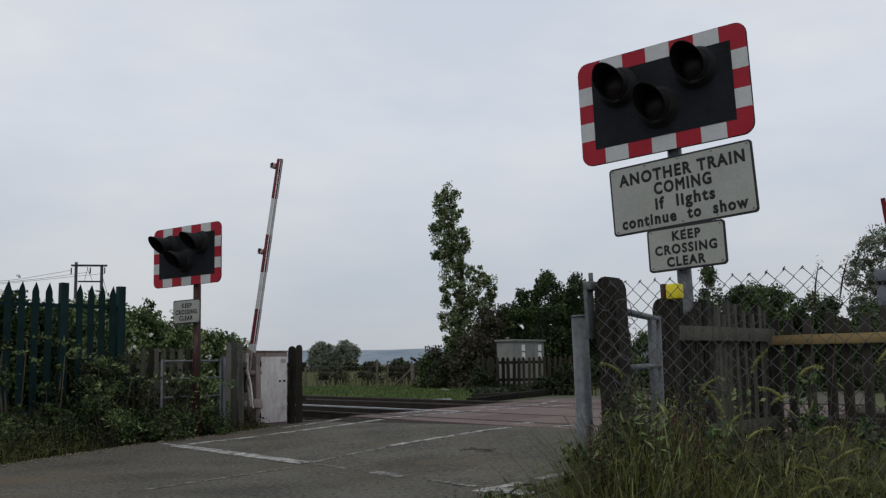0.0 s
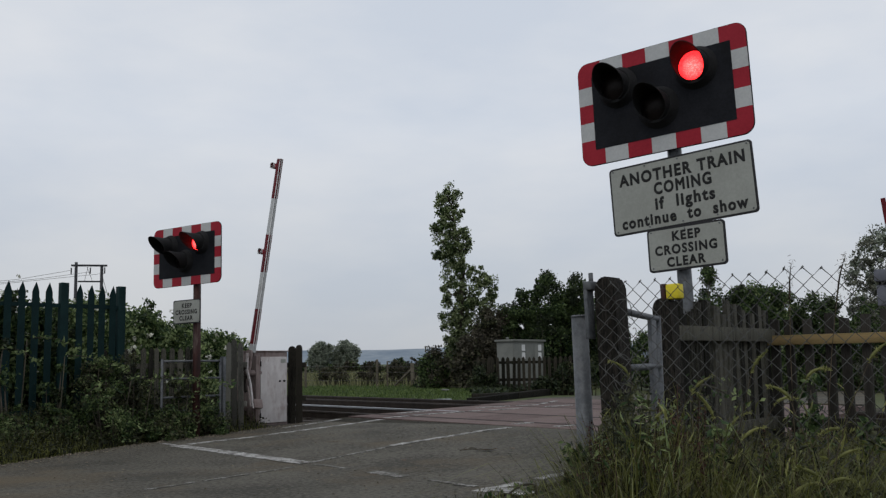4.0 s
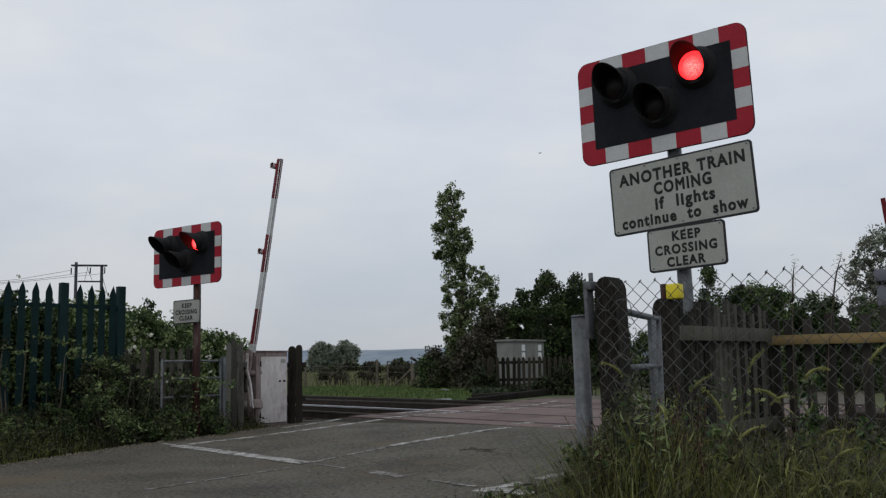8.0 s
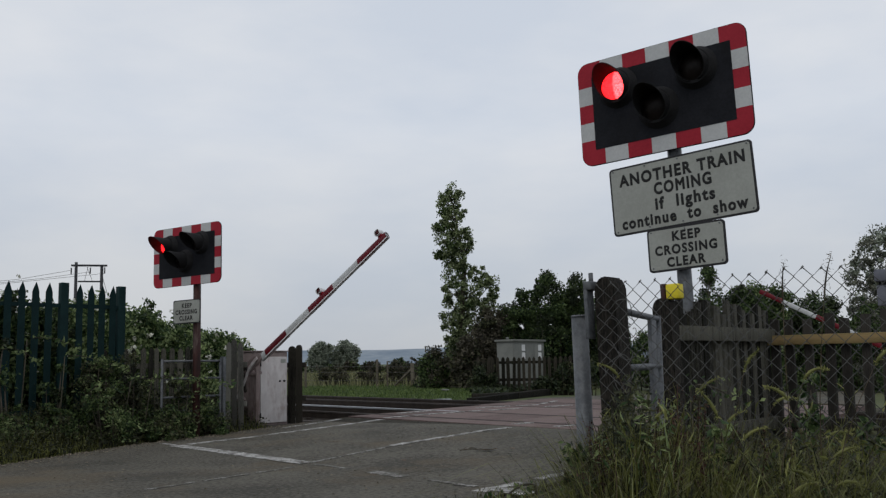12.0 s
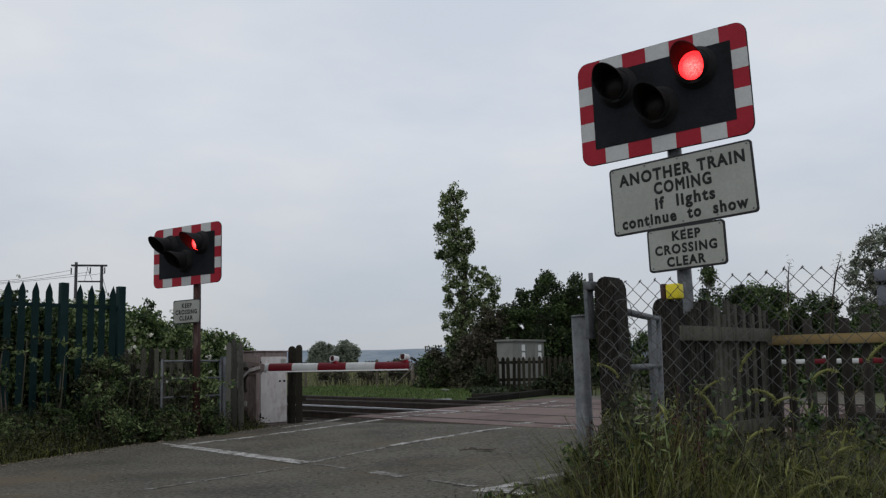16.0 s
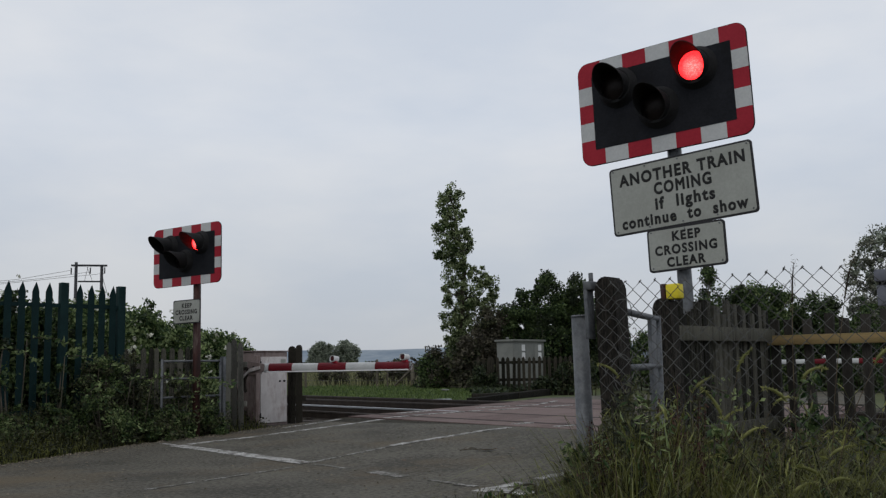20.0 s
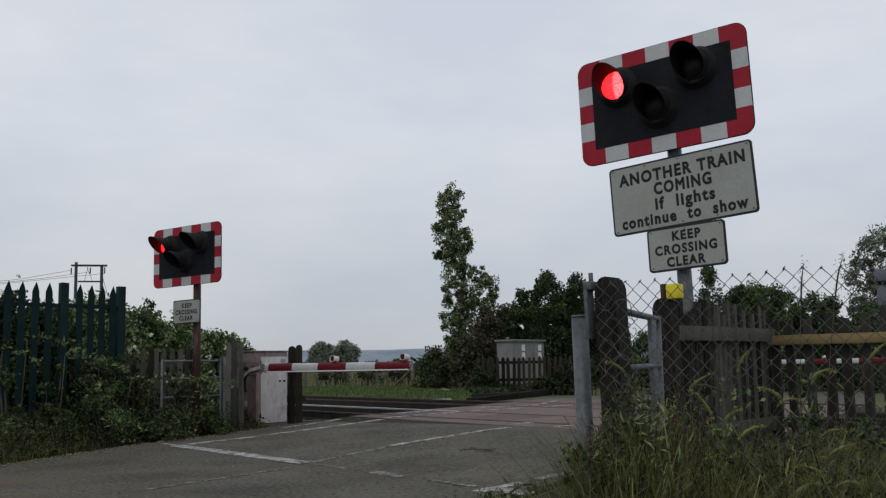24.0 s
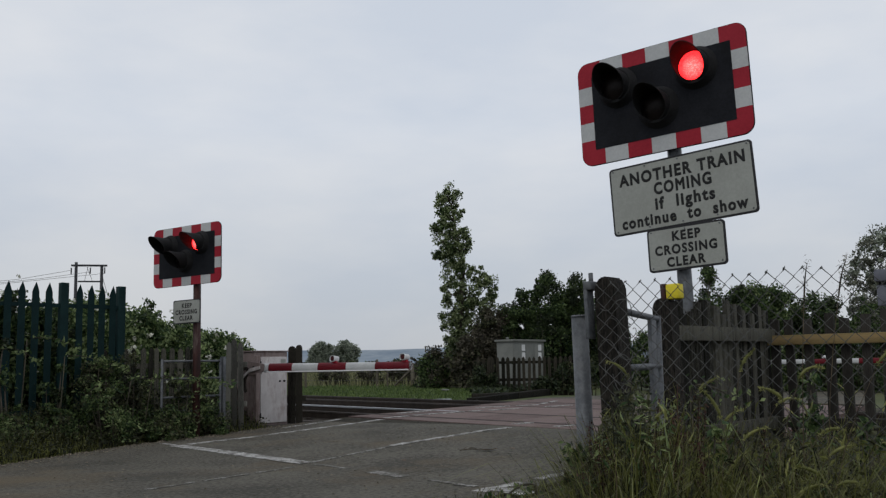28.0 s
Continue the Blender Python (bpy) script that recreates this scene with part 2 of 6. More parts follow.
M_GRASSPALE = foliage("pale_fine_grass", (0.030, 0.030, 0.012), (0.185, 0.18, 0.078), 0.35, scale=4.0, each=0.25)
M_BIRD = material("dark_feather", (0.012, 0.012, 0.014), (0.03, 0.028, 0.028), 0.7, 20, 90, 0.1)
M_PALEBLADE = foliage("pale_grass_blade", (0.10, 0.125, 0.03), (0.30, 0.33, 0.11), 0.35)
M_REDLIT = lit_lens("red_lens_lit", (1.0, 0.003, 0.006), (1.0, 0.075, 0.085), 6.0)
M_REDSPOT = lit_lens("red_lens_lit_even", (1.0, 0.008, 0.012), (1.0, 0.085, 0.08), 6.0, False)
M_AMBERLIT = lit_lens("amber_lens_lit", (1.0, 0.15, 0.012), (1.0, 0.21, 0.135), 4.5)


# ---- building helpers ----
HEADING = 40.0
SA, CA = math.sin(radians(HEADING)), math.cos(radians(HEADING))


def at(s, u, z=0.0):
    """A place s metres along the road from the camera and u metres to its right."""
    return Vector((s * SA + u * CA, s * CA - u * SA, z))


def along(s, u, z=0.0, turn=0.0):
    """A pose there whose y axis runs along the road and whose x axis runs across it."""
    p = at(s, u, z)
    return pose(p.x, p.y, p.z, 0, 0, -HEADING + turn)


def smooth(bm, angle=0.7):
    for f in bm.faces:
        f.smooth = True
    for e in bm.edges:
        if len(e.link_faces) == 2 and e.calc_face_angle(0) > angle:
            e.smooth = False


def part(name, bm, mat, parent=None, label="", m=None):
    """Links a bmesh as one mesh object, under a thing or a part."""
    me = bpy.data.meshes.new(name)
    if isinstance(bm, bmesh.types.BMesh):
        smooth(bm)
        bm.to_mesh(me)
        bm.free()
    else:
        me.from_pydata(*bm)
    for one in (mat if isinstance(mat, (list, tuple)) else (mat,)):
        me.materials.append(one)
    ob = new(name, me)
    if parent:
        ob.parent = parent
    if m is not None:
        ob.matrix_basis = m
    return tagged(ob, label)


def again(ob, m, parent=None):
    """Another piece on the same mesh."""
    o = new(ob.name.split(".")[0], ob.data)
    o.parent = parent or ob.parent
    o.matrix_basis = m
    if "label" in ob:
        o["label"] = ob["label"]
    return o


def thing(name, m, label, category, group="", kind=""):
    ob = new(name)
    ob.empty_display_size = 0.1
    ob.matrix_basis = m
    return tagged(ob, label, category, group, kind)


def box(x0, x1, y0, y1, z0, z1, bevel=0.0, bm=None):
    bm = bm or bmesh.new()
    geo = bmesh.ops.create_cube(bm, size=1.0)
    vs = geo["verts"]
    for v in vs:
        v.co = ((x0 + x1) / 2 + v.co.x * (x1 - x0), (y0 + y1) / 2 + v.co.y * (y1 - y0), (z0 + z1) / 2 + v.co.z * (z1 - z0))
    if bevel:
        es = list({e for v in vs for e in v.link_edges})
        bmesh.ops.bevel(bm, geom=es, offset=bevel, segments=2, affect="EDGES", profile=0.5)
    return bm


def tube(points, radii, sides=8, bm=None, caps=True):
    """A round bar through the points."""
    bm = bm or bmesh.new()
    pts = [Vector(p) for p in points]
    if not isinstance(radii, (list, tuple)):
        radii = [radii] * len(pts)
    rings = []
    for i, p in enumerate(pts):
        d = (pts[min(i + 1, len(pts) - 1)] - pts[max(i - 1, 0)]).normalized()
        a = d.cross(Vector((0.31, 0.17, 0.93)) if abs(d.z) < 0.9 else Vector((1, 0, 0))).normalized()
        b = d.cross(a)
        rings.append([bm.verts.new(p + (a * math.cos(6.28319 * k / sides) + b * math.sin(6.28319 * k / sides)) * radii[i]) for k in range(sides)])
    for r0, r1 in zip(rings, rings[1:]):
        for k in range(sides):
            bm.faces.new((r0[k], r0[(k + 1) % sides], r1[(k + 1) % sides], r1[k]))
    if caps:
        bm.faces.new(rings[0][::-1])
        bm.faces.new(rings[-1])
    return bm


def plate(outline, y0, y1, bm=None):
    """A flat plate in the x-z plane with the given outline, from y0 to y1."""
    bm = bm or bmesh.new()
    f = [bm.verts.new((x, y0, z)) for x, z in outline]
    b = [bm.verts.new((x, y1, z)) for x, z in outline]
    bm.faces.new(f)
    bm.faces.new(b[::-1])
    for i in range(len(f)):
        j = (i + 1) % len(f)
        bm.faces.new((f[j], f[i], b[i], b[j]))
    bmesh.ops.recalc_face_normals(bm, faces=bm.faces[:])
    return bm


def rounded(x0, x1, z0, z1, r, n=5):
    out = []
    for cx, cz, a0 in ((x1 - r, z1 - r, 0), (x0 + r, z1 - r, 90), (x0 + r, z0 + r, 180), (x1 - r, z0 + r, 270)):
        for k in range(n + 1):
            a = radians(a0 + 90 * k / n)
            out.append((cx + r * math.cos(a), cz + r * math.sin(a)))
    return out


def lettering(body, x0, x1, base, cap, y, parent):
    """Raised letters that fill the width from x0 to x1, standing on the line base."""
    cu = bpy.data.curves.new("lettering", "FONT")
    cu.body, cu.extrude, cu.bevel_depth, cu.bevel_resolution = body, 0.002, 0.042, 0
    cu.space_character = 1.22
    cu.resolution_u = 3
    tmp = bpy.data.objects.new("lettering", cu)
    scene.collection.objects.link(tmp)
    bpy.context.view_layer.update()
    me = bpy.data.meshes.new_from_object(tmp.evaluated_get(bpy.context.evaluated_depsgraph_get()))
    bpy.data.objects.remove(tmp)
    co = np.empty(len(me.vertices) * 3)
    me.vertices.foreach_get("co", co)
    co = co.reshape(-1, 3)
    wide = co[:, 0].max() - co[:, 0].min()
    out = np.stack([x0 + (co[:, 0] - co[:, 0].min()) / wide * (x1 - x0), y - co[:, 2] * 0.08, base + co[:, 1] / 0.729 * cap], 1)
    bm = bmesh.new()
    bm.from_mesh(me)
    bm.verts.ensure_lookup_table()
    seen, groups = set(), []
    for v in bm.verts:
        if v.index in seen:
            continue
        heap, isle = [v], []
        seen.add(v.index)
        while heap:
            w = heap.pop()
            isle.append(w.index)
            for e in w.link_edges:
                o = e.other_vert(w)
                if o.index not in seen:
                    seen.add(o.index)
                    heap.append(o)
        groups.append(isle)
    bm.free()
    groups.sort(key=lambda g: out[g, 0].min())
    letters = []
    for g in groups:
        lo, hi = out[g, 0].min(), out[g, 0].max()
        if letters and lo < letters[-1][1] - 0.3 * min(hi - lo, letters[-1][1] - letters[-1][0]):
            letters[-1] = (letters[-1][0], max(hi, letters[-1][1]), letters[-1][2] + g)
        else:
            letters.append((lo, hi, g))
    polys = [tuple(q.vertices) for q in me.polygons]
    for lo, hi, g in letters:
        place = {old: i for i, old in enumerate(g)}
        part("letter", ([tuple(out[i]) for i in g], [], [[place[i] for i in q] for q in polys if q[0] in place]), M_LETTER, parent)
    bpy.data.meshes.remove(me)


def leaves(centres, size, rng, flat=0.5):
    """Arrays for a mesh of small pointed leaves at the given places."""
    n = len(centres)
    a = rng.normal(size=(n, 3))
    a /= np.linalg.norm(a, axis=1)[:, None]
    b = rng.normal(size=(n, 3))
    b -= a * (a * b).sum(1)[:, None]
    b /= np.linalg.norm(b, axis=1)[:, None]
    c = np.cross(a, b)
    k = (size * rng.uniform(0.6, 1.3, n))[:, None]
    v = np.stack([centres - a * k, centres + b * k * flat + c * k * 0.15, centres + a * k, centres - b * k * flat + c * k * 0.15], 1).reshape(-1, 3)
    f = np.arange(n * 4).reshape(-1, 4)
    return v.tolist(), [], f.tolist()


def blades(base, height, width, lean, rng, heading=None):
    """Arrays for a mesh of bent grass blades that grow from the given places."""
    n = len(base)
    t = rng.uniform(0, 6.28, n)
    d = np.stack([np.cos(t), np.sin(t), 0 * t], 1)
    side = np.stack([-np.sin(t), np.cos(t), 0 * t], 1)
    h = (height * rng.uniform(0.5, 1.15, n))[:, None]
    ln = (lean * rng.uniform(0.2, 1.4, n))[:, None] * h
    w = (width * rng.uniform(0.6, 1.3, n))[:, None]
    up = np.array([0, 0, 1.0])
    p1 = base + up * h * 0.55 + d * ln * 0.25
    droop = np.minimum(ln / h, 0.9)
    p2 = base + up * h * (0.88 - 0.10 * droop) + d * ln * 0.65
    p3 = base + up * h * (0.97 - 0.34 * droop) + d * ln * 1.1
    v = np.stack([base - side * w, base + side * w, p1 - side * w * 0.8, p1 + side * w * 0.8, p2 - side * w * 0.5, p2 + side * w * 0.5, p3], 1).reshape(-1, 3)
    o = np.arange(n)[:, None] * 7
    q = np.concatenate([o + np.array([0, 1, 3, 2]), o + np.array([2, 3, 5, 4])]).tolist()
    return v.tolist(), [], q + (o + np.array([4, 5, 6])).tolist()


def thread(points, radii):
    """Arrays for a thin four-sided stalk through the points."""
    v, f = [], []
    for p, r in zip(points, radii):
        v += [(p[0] + r, p[1], p[2]), (p[0], p[1] + r, p[2] + r * 0.4), (p[0] - r, p[1], p[2]), (p[0], p[1] - r, p[2] - r * 0.4)]
    for i in range(len(points) - 1):
        for k in range(4):
            f.append((4 * i + k, 4 * i + (k + 1) % 4, 4 * i + 4 + (k + 1) % 4, 4 * i + 4 + k))
    return v, [], f


def join(*meshes):
    v, f = [], []
    for m in meshes:
        k = len(v)
        v += list(m[0])
        f += [[i + k for i in one] for one in m[2]]
    return v, [], f


# ---- ground, road and railway ----
def lerp_table(x, table):
    return float(np.interp(x, [a for a, _ in table], [b for _, b in table]))


ROAD_RISE = ((-300, 0.0), (7.2, 0.0), (8.7, 0.03), (10.3, 0.085), (11.2, 0.12), (11.6, 0.14), (18.6, 0.14), (24.0, 0.0), (30.0, -0.22), (36.0, -0.3), (3000, -0.3))
ROAD_LEFT = ((-60, -8.6), (0, -9.4), (4.9, -10.3), (5.8, -10.75), (7.3, -11.45), (10, -11.75), (11.5, -11.85), (15.9, -12.3), (18.5, -12.9), (29, -15.3), (60, -24), (200, -66))
ROAD_RIGHT = ((-60, -4.2), (0, -4.3), (6, -4.5), (12, -4.4), (16, -4.9), (19, -5.7), (29, -8.7), (60, -17), (200, -58))


def skew(s, u):
    """Distance along the road, reckoned square to the skewed tracks."""
    return s + 0.2 * (u + 11.0)


def road_z(s, u=-7.65):
    k = skew(s, u) if s < 40 else s
    crown = 0.04 * max(0.0, 1 - ((u + 7.65) / 3.1) ** 2) * lerp_table(k, ((7.3, 0), (9.0, 1), (10.6, 0.9), (11.3, 0.3), (11.6, 0), (18, 0), (20, 0.6)))
    return lerp_table(k, ROAD_RISE) + crown


def ground_z(s, u):
    left, right = lerp_table(s, ROAD_LEFT), lerp_table(s, ROAD_RIGHT)
    off = max(left - u, u - right, 0.0)
    k = skew(s, u) if s < 40 else s
    z = lerp_table(k, ROAD_RISE) - 0.07
    if u < left - 1.0 and k > 18.3:
        z = 0.0 if u < left - 3.0 else z * 0.5
    if 10.9 < k < 18.3 and off > 0.0:
        z = -0.03
    elif off > 1.5 and 8 < s < 19:
        z = min(z, 0.06)
    if u > right and s < 9.5:
        z += 0.05
    return z - 0.02 * min(off, 1.0)


def build_ground():
    ss = [-3000, -600, -150, -50, -20, -8] + [-4 + 0.8 * i for i in range(45)] + [33, 36, 40, 46, 55, 70, 100, 160, 300, 700, 1500, 3500]
    us = [-3500, -1500, -600, -250, -120, -70, -45] + [-34 + 0.8 * i for i in range(49)] + [8, 13, 20, 35, 70, 150, 400, 1200, 3500]
    v, f, kinds = [], [], []
    for s in ss:
        for u in us:
            v.append(at(s, u, ground_z(s, u))[:])
    n = len(us)
    for i in range(len(ss) - 1):
        for j in range(n - 1):
            f.append((i * n + j, (i + 1) * n + j, (i + 1) * n + j + 1, i * n + j + 1))
            s, u = (ss[i] + ss[i + 1]) / 2, (us[j] + us[j + 1]) / 2
            kinds.append(1 if 10.9 < skew(s, u) < 18.3 and abs(u) < 120 else 2 if s > 19 else 0)
    ob = part("ground", (v, [], [q[::-1] for q in f]), (M_SOIL, M_BALLAST, M_FIELD))
    ob.data.polygons.foreach_set("material_index", kinds)
    tagged(ob, "earth verges, dark track ballast and rough field grass", "ground", kind="structure")


build_ground()


def ribbon(name, s0, s1, left, right, lift, mat, step=0.5, thick=0.05, label="", parent=None, wobble=0.0, rng=None):
    """A strip of surfacing that follows the road's rise between two edges given as functions of s."""
    n = max(2, int((s1 - s0) / step) + 1)
    cols = 8 if right(s0) - left(s0) > 1 else 1
    bm = bmesh.new()
    rows = []
    for i in range(n):
        s = s0 + (s1 - s0) * i / (n - 1)
        a, b = left(s), right(s)
        if wobble:
            a += rng.uniform(-wobble, wobble)
            b += rng.uniform(-wobble, wobble)
        us = [a + (b - a) * j / cols for j in range(cols + 1)]
        rows.append([bm.verts.new(at(s, u, road_z(s, u) + lift)) for u in us] + [bm.verts.new(at(s, u, road_z(s, u) + lift - thick)) for u in us[::-1]])
    m = len(rows[0])
    for r0, r1 in zip(rows, rows[1:]):
        for k in range(m):
            bm.faces.new((r0[k], r0[(k + 1) % m], r1[(k + 1) % m], r1[k]))
    bm.faces.new(rows[0])
    bm.faces.new(rows[-1][::-1])
    bmesh.ops.recalc_face_normals(bm, faces=bm.faces[:])
    return part(name, bm, mat, parent, label)


road_left = lambda s: lerp_table(s, ROAD_LEFT)
road_right = lambda s: lerp_table(s, ROAD_RIGHT)
road = ribbon("road", -60, 10.7, road_left, road_right, 0.0, M_ASPHALT, 0.5, 0.1)
tagged(road, "worn grey asphalt lane rising gently to the railway", "road", kind="structure")
road_far = ribbon("road", 18.2, 200, road_left, road_right, 0.0, M_ASPHALT, 1.0, 0.1)
tagged(road_far, "worn grey asphalt lane bending away behind the railway", "road", kind="structure")

def build_apron():
    """The last asphalt before the panels, cut square to the tracks."""
    bm = bmesh.new()
    grid = []
    for i in range(9):
        u = -11.8 + (7.45) * i / 8
        row = []
        for j in range(4):
            s = 10.7 if j == 0 else 10.7 + (11.28 - 0.2 * (u + 11.0) - 10.7) * j / 3
            row.append(bm.verts.new(at(s, u, road_z(s, u))))
        grid.append(row)
    for r0, r1 in zip(grid, grid[1:]):
        for j in range(3):
            if abs((r0[j].co - r0[j + 1].co).length) > 1e-4:
                bm.faces.new((r0[j], r0[j + 1], r1[j + 1], r1[j]))
    bmesh.ops.solidify(bm, geom=bm.faces[:], thickness=0.06)
    tagged(part("road", bm, M_ASPHALT), "worn grey asphalt strip against the crossing panels", "road", kind="structure")


build_apron()
rng_line = np.random.default_rng(4)


def marking(name, s0, s1, u0, u1, w, label, gaps=(), mat=None):
    """A worn painted line between two places, in dashes."""
    holder = thing(name, Matrix.Identity(4), label, "road marking", kind="structure")
    n = int(round((s1 - s0) / gaps[0])) if gaps else 1
    for i in range(n):
        a, b = i / n, (i + (gaps[1] if gaps else 1.0)) / n
        f = lambda q: s0 + (s1 - s0) * q
        g = lambda s: u0 + (u1 - u0) * (s - s0) / (s1 - s0)
        ribbon("dash", f(a), f(b), lambda s: g(s) - w / 2, lambda s: g(s) + w / 2, 0.006, mat or M_PAINT, 0.12, 0.005, parent=holder, wobble=0.012, rng=rng_line)


marking("edge_line", 7.55, 11.25, -10.70, -10.73, 0.13, "worn white broken edge line on the asphalt", (0.62, 0.93))
marking("edge_line", 9.7, 11.2, -11.38, -11.6, 0.075, "thin worn white line by the road edge", (0.5, 0.85))
marking("centre_line", 6.75, 8.12, -7.50, -7.64, 0.06, "faded white centre line on the asphalt", (0.46, 0.9), M_PAINTWORN)
marking("centre_line", 4.6, 6.55, -7.12, -7.40, 0.05, "almost worn away white line on the asphalt", (0.65, 0.85), M_PAINTWORN)
marking("centre_line", 8.15, 10.45, -7.65, -7.65, 0.11, "white centre line on the asphalt", (0.8, 0.93))
marking("edge_line", 6.0, 8.4, -4.72, -4.65, 0.12, "worn white edge line on the asphalt", (0.8, 0.7))


def stop_line(pieces):
    holder = thing("stop_line", Matrix.Identity(4), "worn white stop line across the lane", "road marking", kind="structure")
    for u0, u1, w in pieces:
        n = max(3, int((u1 - u0) / 0.12))
        bm = bmesh.new()
        rows = []
        for i in range(n):
            u = u0 + (u1 - u0) * i / (n - 1)
            s = 6.76 - 0.2 * (u + 7.65)
            e = rng_line.uniform(-0.015, 0.015, 2)
            rows.append([bm.verts.new(at(s - w / 2 + e[0], u, road_z(s, u) + 0.006)), bm.verts.new(at(s + w / 2 + e[1], u, road_z(s, u) + 0.006)),
                         bm.verts.new(at(s + w / 2 + e[1], u, road_z(s, u) + 0.001)), bm.verts.new(at(s - w / 2 + e[0], u, road_z(s, u) + 0.001))])
        for r0, r1 in zip(rows, rows[1:]):
            for k in range(4):
                bm.faces.new((r0[k], r1[k], r1[(k + 1) % 4], r0[(k + 1) % 4]))
        bm.faces.new(rows[0])
        bm.faces.new(rows[-1][::-1])
        bmesh.ops.recalc_face_normals(bm, faces=bm.faces[:])
        part("dash", bm, M_PAINT if u0 < -8 or u1 - u0 < 0.5 else M_PAINTWORN, holder)


stop_line(((-11.2, -10.75, 0.07), (-10.7, -7.5, 0.2), (-7.35, -6.75, 0.06), (-6.4, -5.85, 0.15), (-5.5, -4.9, 0.08), (-4.75, -4.3, 0.2)))

RAILS = (11.96, 13.40, 15.32, 16.76)


def rail_place(k, u, z=0.0):
    return at(k - 0.2 * (u + 11.0), u, z)


def build_tracks():
    for a, b in ((0, 1), (2, 3)):
        tr = thing("railway_track", Matrix.Identity(4), "steel railway track with shiny rail heads crossing the road", "railway track", "railway tracks", "structure")
        for k in (RAILS[a], RAILS[b]):
            for nm, half, z0, z1, mat in (("rail", 0.03, -0.02, 0.113, M_RAIL), ("rail_head", 0.020, 0.115, 0.148, M_RAILTOP if k == RAILS[1] else M_RAILWORN)):
                prof = ((-0.07, z0), (0.07, z0), (0.07, z0 + 0.02), (0.012, z0 + 0.035), (0.012, z1), (-0.012, z1), (-0.012, z0 + 0.035), (-0.07, z0 + 0.02)) if nm == "rail" else ((-half, z0), (half, z0), (half, z1 - 0.006), (half - 0.008, z1), (-half + 0.008, z1), (-half, z1 - 0.006))
                n = len(prof)
                # the rail heads are polished clear of the road and dirty across it
                for u0, u1, worn in ((-160, 60, False),) if nm == "rail" or k != RAILS[1] else ((-160, -10.9, False), (-10.9, 60, True)):
                    bm = bmesh.new()
                    ends = [[bm.verts.new(rail_place(k + dx, u, dz)) for dx, dz in prof] for u in (u0, u1)]
                    for i in range(n):
                        bm.faces.new((ends[0][i], ends[0][(i + 1) % n], ends[1][(i + 1) % n], ends[1][i]))
                    bm.faces.new(ends[0])
                    bm.faces.new(ends[1][::-1])
                    bmesh.ops.recalc_face_normals(bm, faces=bm.faces[:])
                    part(nm, bm, M_RAILWORN if worn else mat, tr, "" if nm == "rail" else "polished rail head" if k == RAILS[1] and not worn else "dirty rail head")
        mid = (RAILS[a] + RAILS[b]) / 2
        first = None
        for i in range(40):
            u = -12.6 - 0.65 * i
            p = rail_place(mid, u, -0.06)
            m = pose(p.x, p.y, p.z, 0, 0, -HEADING - 11.3)
            if first is None:
                first = part("sleeper", box(-0.13, 0.13, -1.25, 1.25, -0.1, 0.055, 0.015), M_SLEEPER, tr, m=m)
            else:
                again(first, m)


build_tracks()


def build_deck():
    deck = thing("crossing_deck", Matrix.Identity(4), "pinkish grey crossing panels between the rails", "crossing deck", kind="structure")
    for k0, k1, u0, u1 in ((11.3, 11.88, -11.75, -4.2), (12.04, 13.33, -11.8, -4.2), (13.47, 15.25, -12.0, -4.4), (15.39, 16.69, -12.3, -4.8), (16.83, 18.5, -12.6, -5.2)):
        n = 7
        for i in range(n):
            a, b = u0 + (u1 - u0) * i / n + 0.006, u0 + (u1 - u0) * (i + 1) / n - 0.006
            bm = bmesh.new()
            top = [rail_place(k, u, 0.143) for k, u in ((k0, a), (k1, a), (k1, b), (k0, b))]
            t = [bm.verts.new(p) for p in top]
            d = [bm.verts.new(p - Vector((0, 0, 0.17))) for p in top]
            bm.faces.new(t[::-1])
            bm.faces.new(d)
            for q in range(4):
                bm.faces.new((t[q], t[(q + 1) % 4], d[(q + 1) % 4], d[q]))
            bmesh.ops.recalc_face_normals(bm, faces=bm.faces[:])
            part("panel", bm, M_DECK, deck)
    for u0, u1, k0, k1 in ((-10.72, -10.73, 11.32, 11.86), (-10.80, -10.72, 12.1, 13.3), (-10.71, -10.68, 13.5, 13.8), (-10.56, -10.49, 13.9, 14.76), (-11.48, -11.54, 12.3, 13.3), (-11.40, -11.2, 14.45, 15.2),
                           (-11.12, -11.0, 15.42, 15.95), (-11.1, -11.3, 16.2, 16.66), (-11.4, -11.65, 16.9, 17.45), (-10.36, -10.27, 15.42, 16.14), (-7.93, -7.87, 11.55, 11.86), (-7.12, -7.05, 11.5, 11.84)):
        bm = bmesh.new()
        top = [rail_place(k, u, 0.152) for k, u in ((k0, u0 - 0.06), (k1, u1 - 0.06), (k1, u1 + 0.06), (k0, u0 + 0.06))]
        t = [bm.verts.new(p) for p in top]
        d = [bm.verts.new(p - Vector((0, 0, 0.0085))) for p in top]
        bm.faces.new(t[::-1])
        bm.faces.new(d)
        for q in range(4):
            bm.faces.new((t[q], t[(q + 1) % 4], d[(q + 1) % 4], d[q]))
        bmesh.ops.recalc_face_normals(bm, faces=bm.faces[:])
        part("painted_line", bm, M_PAINT, deck, "worn white line")


build_deck()


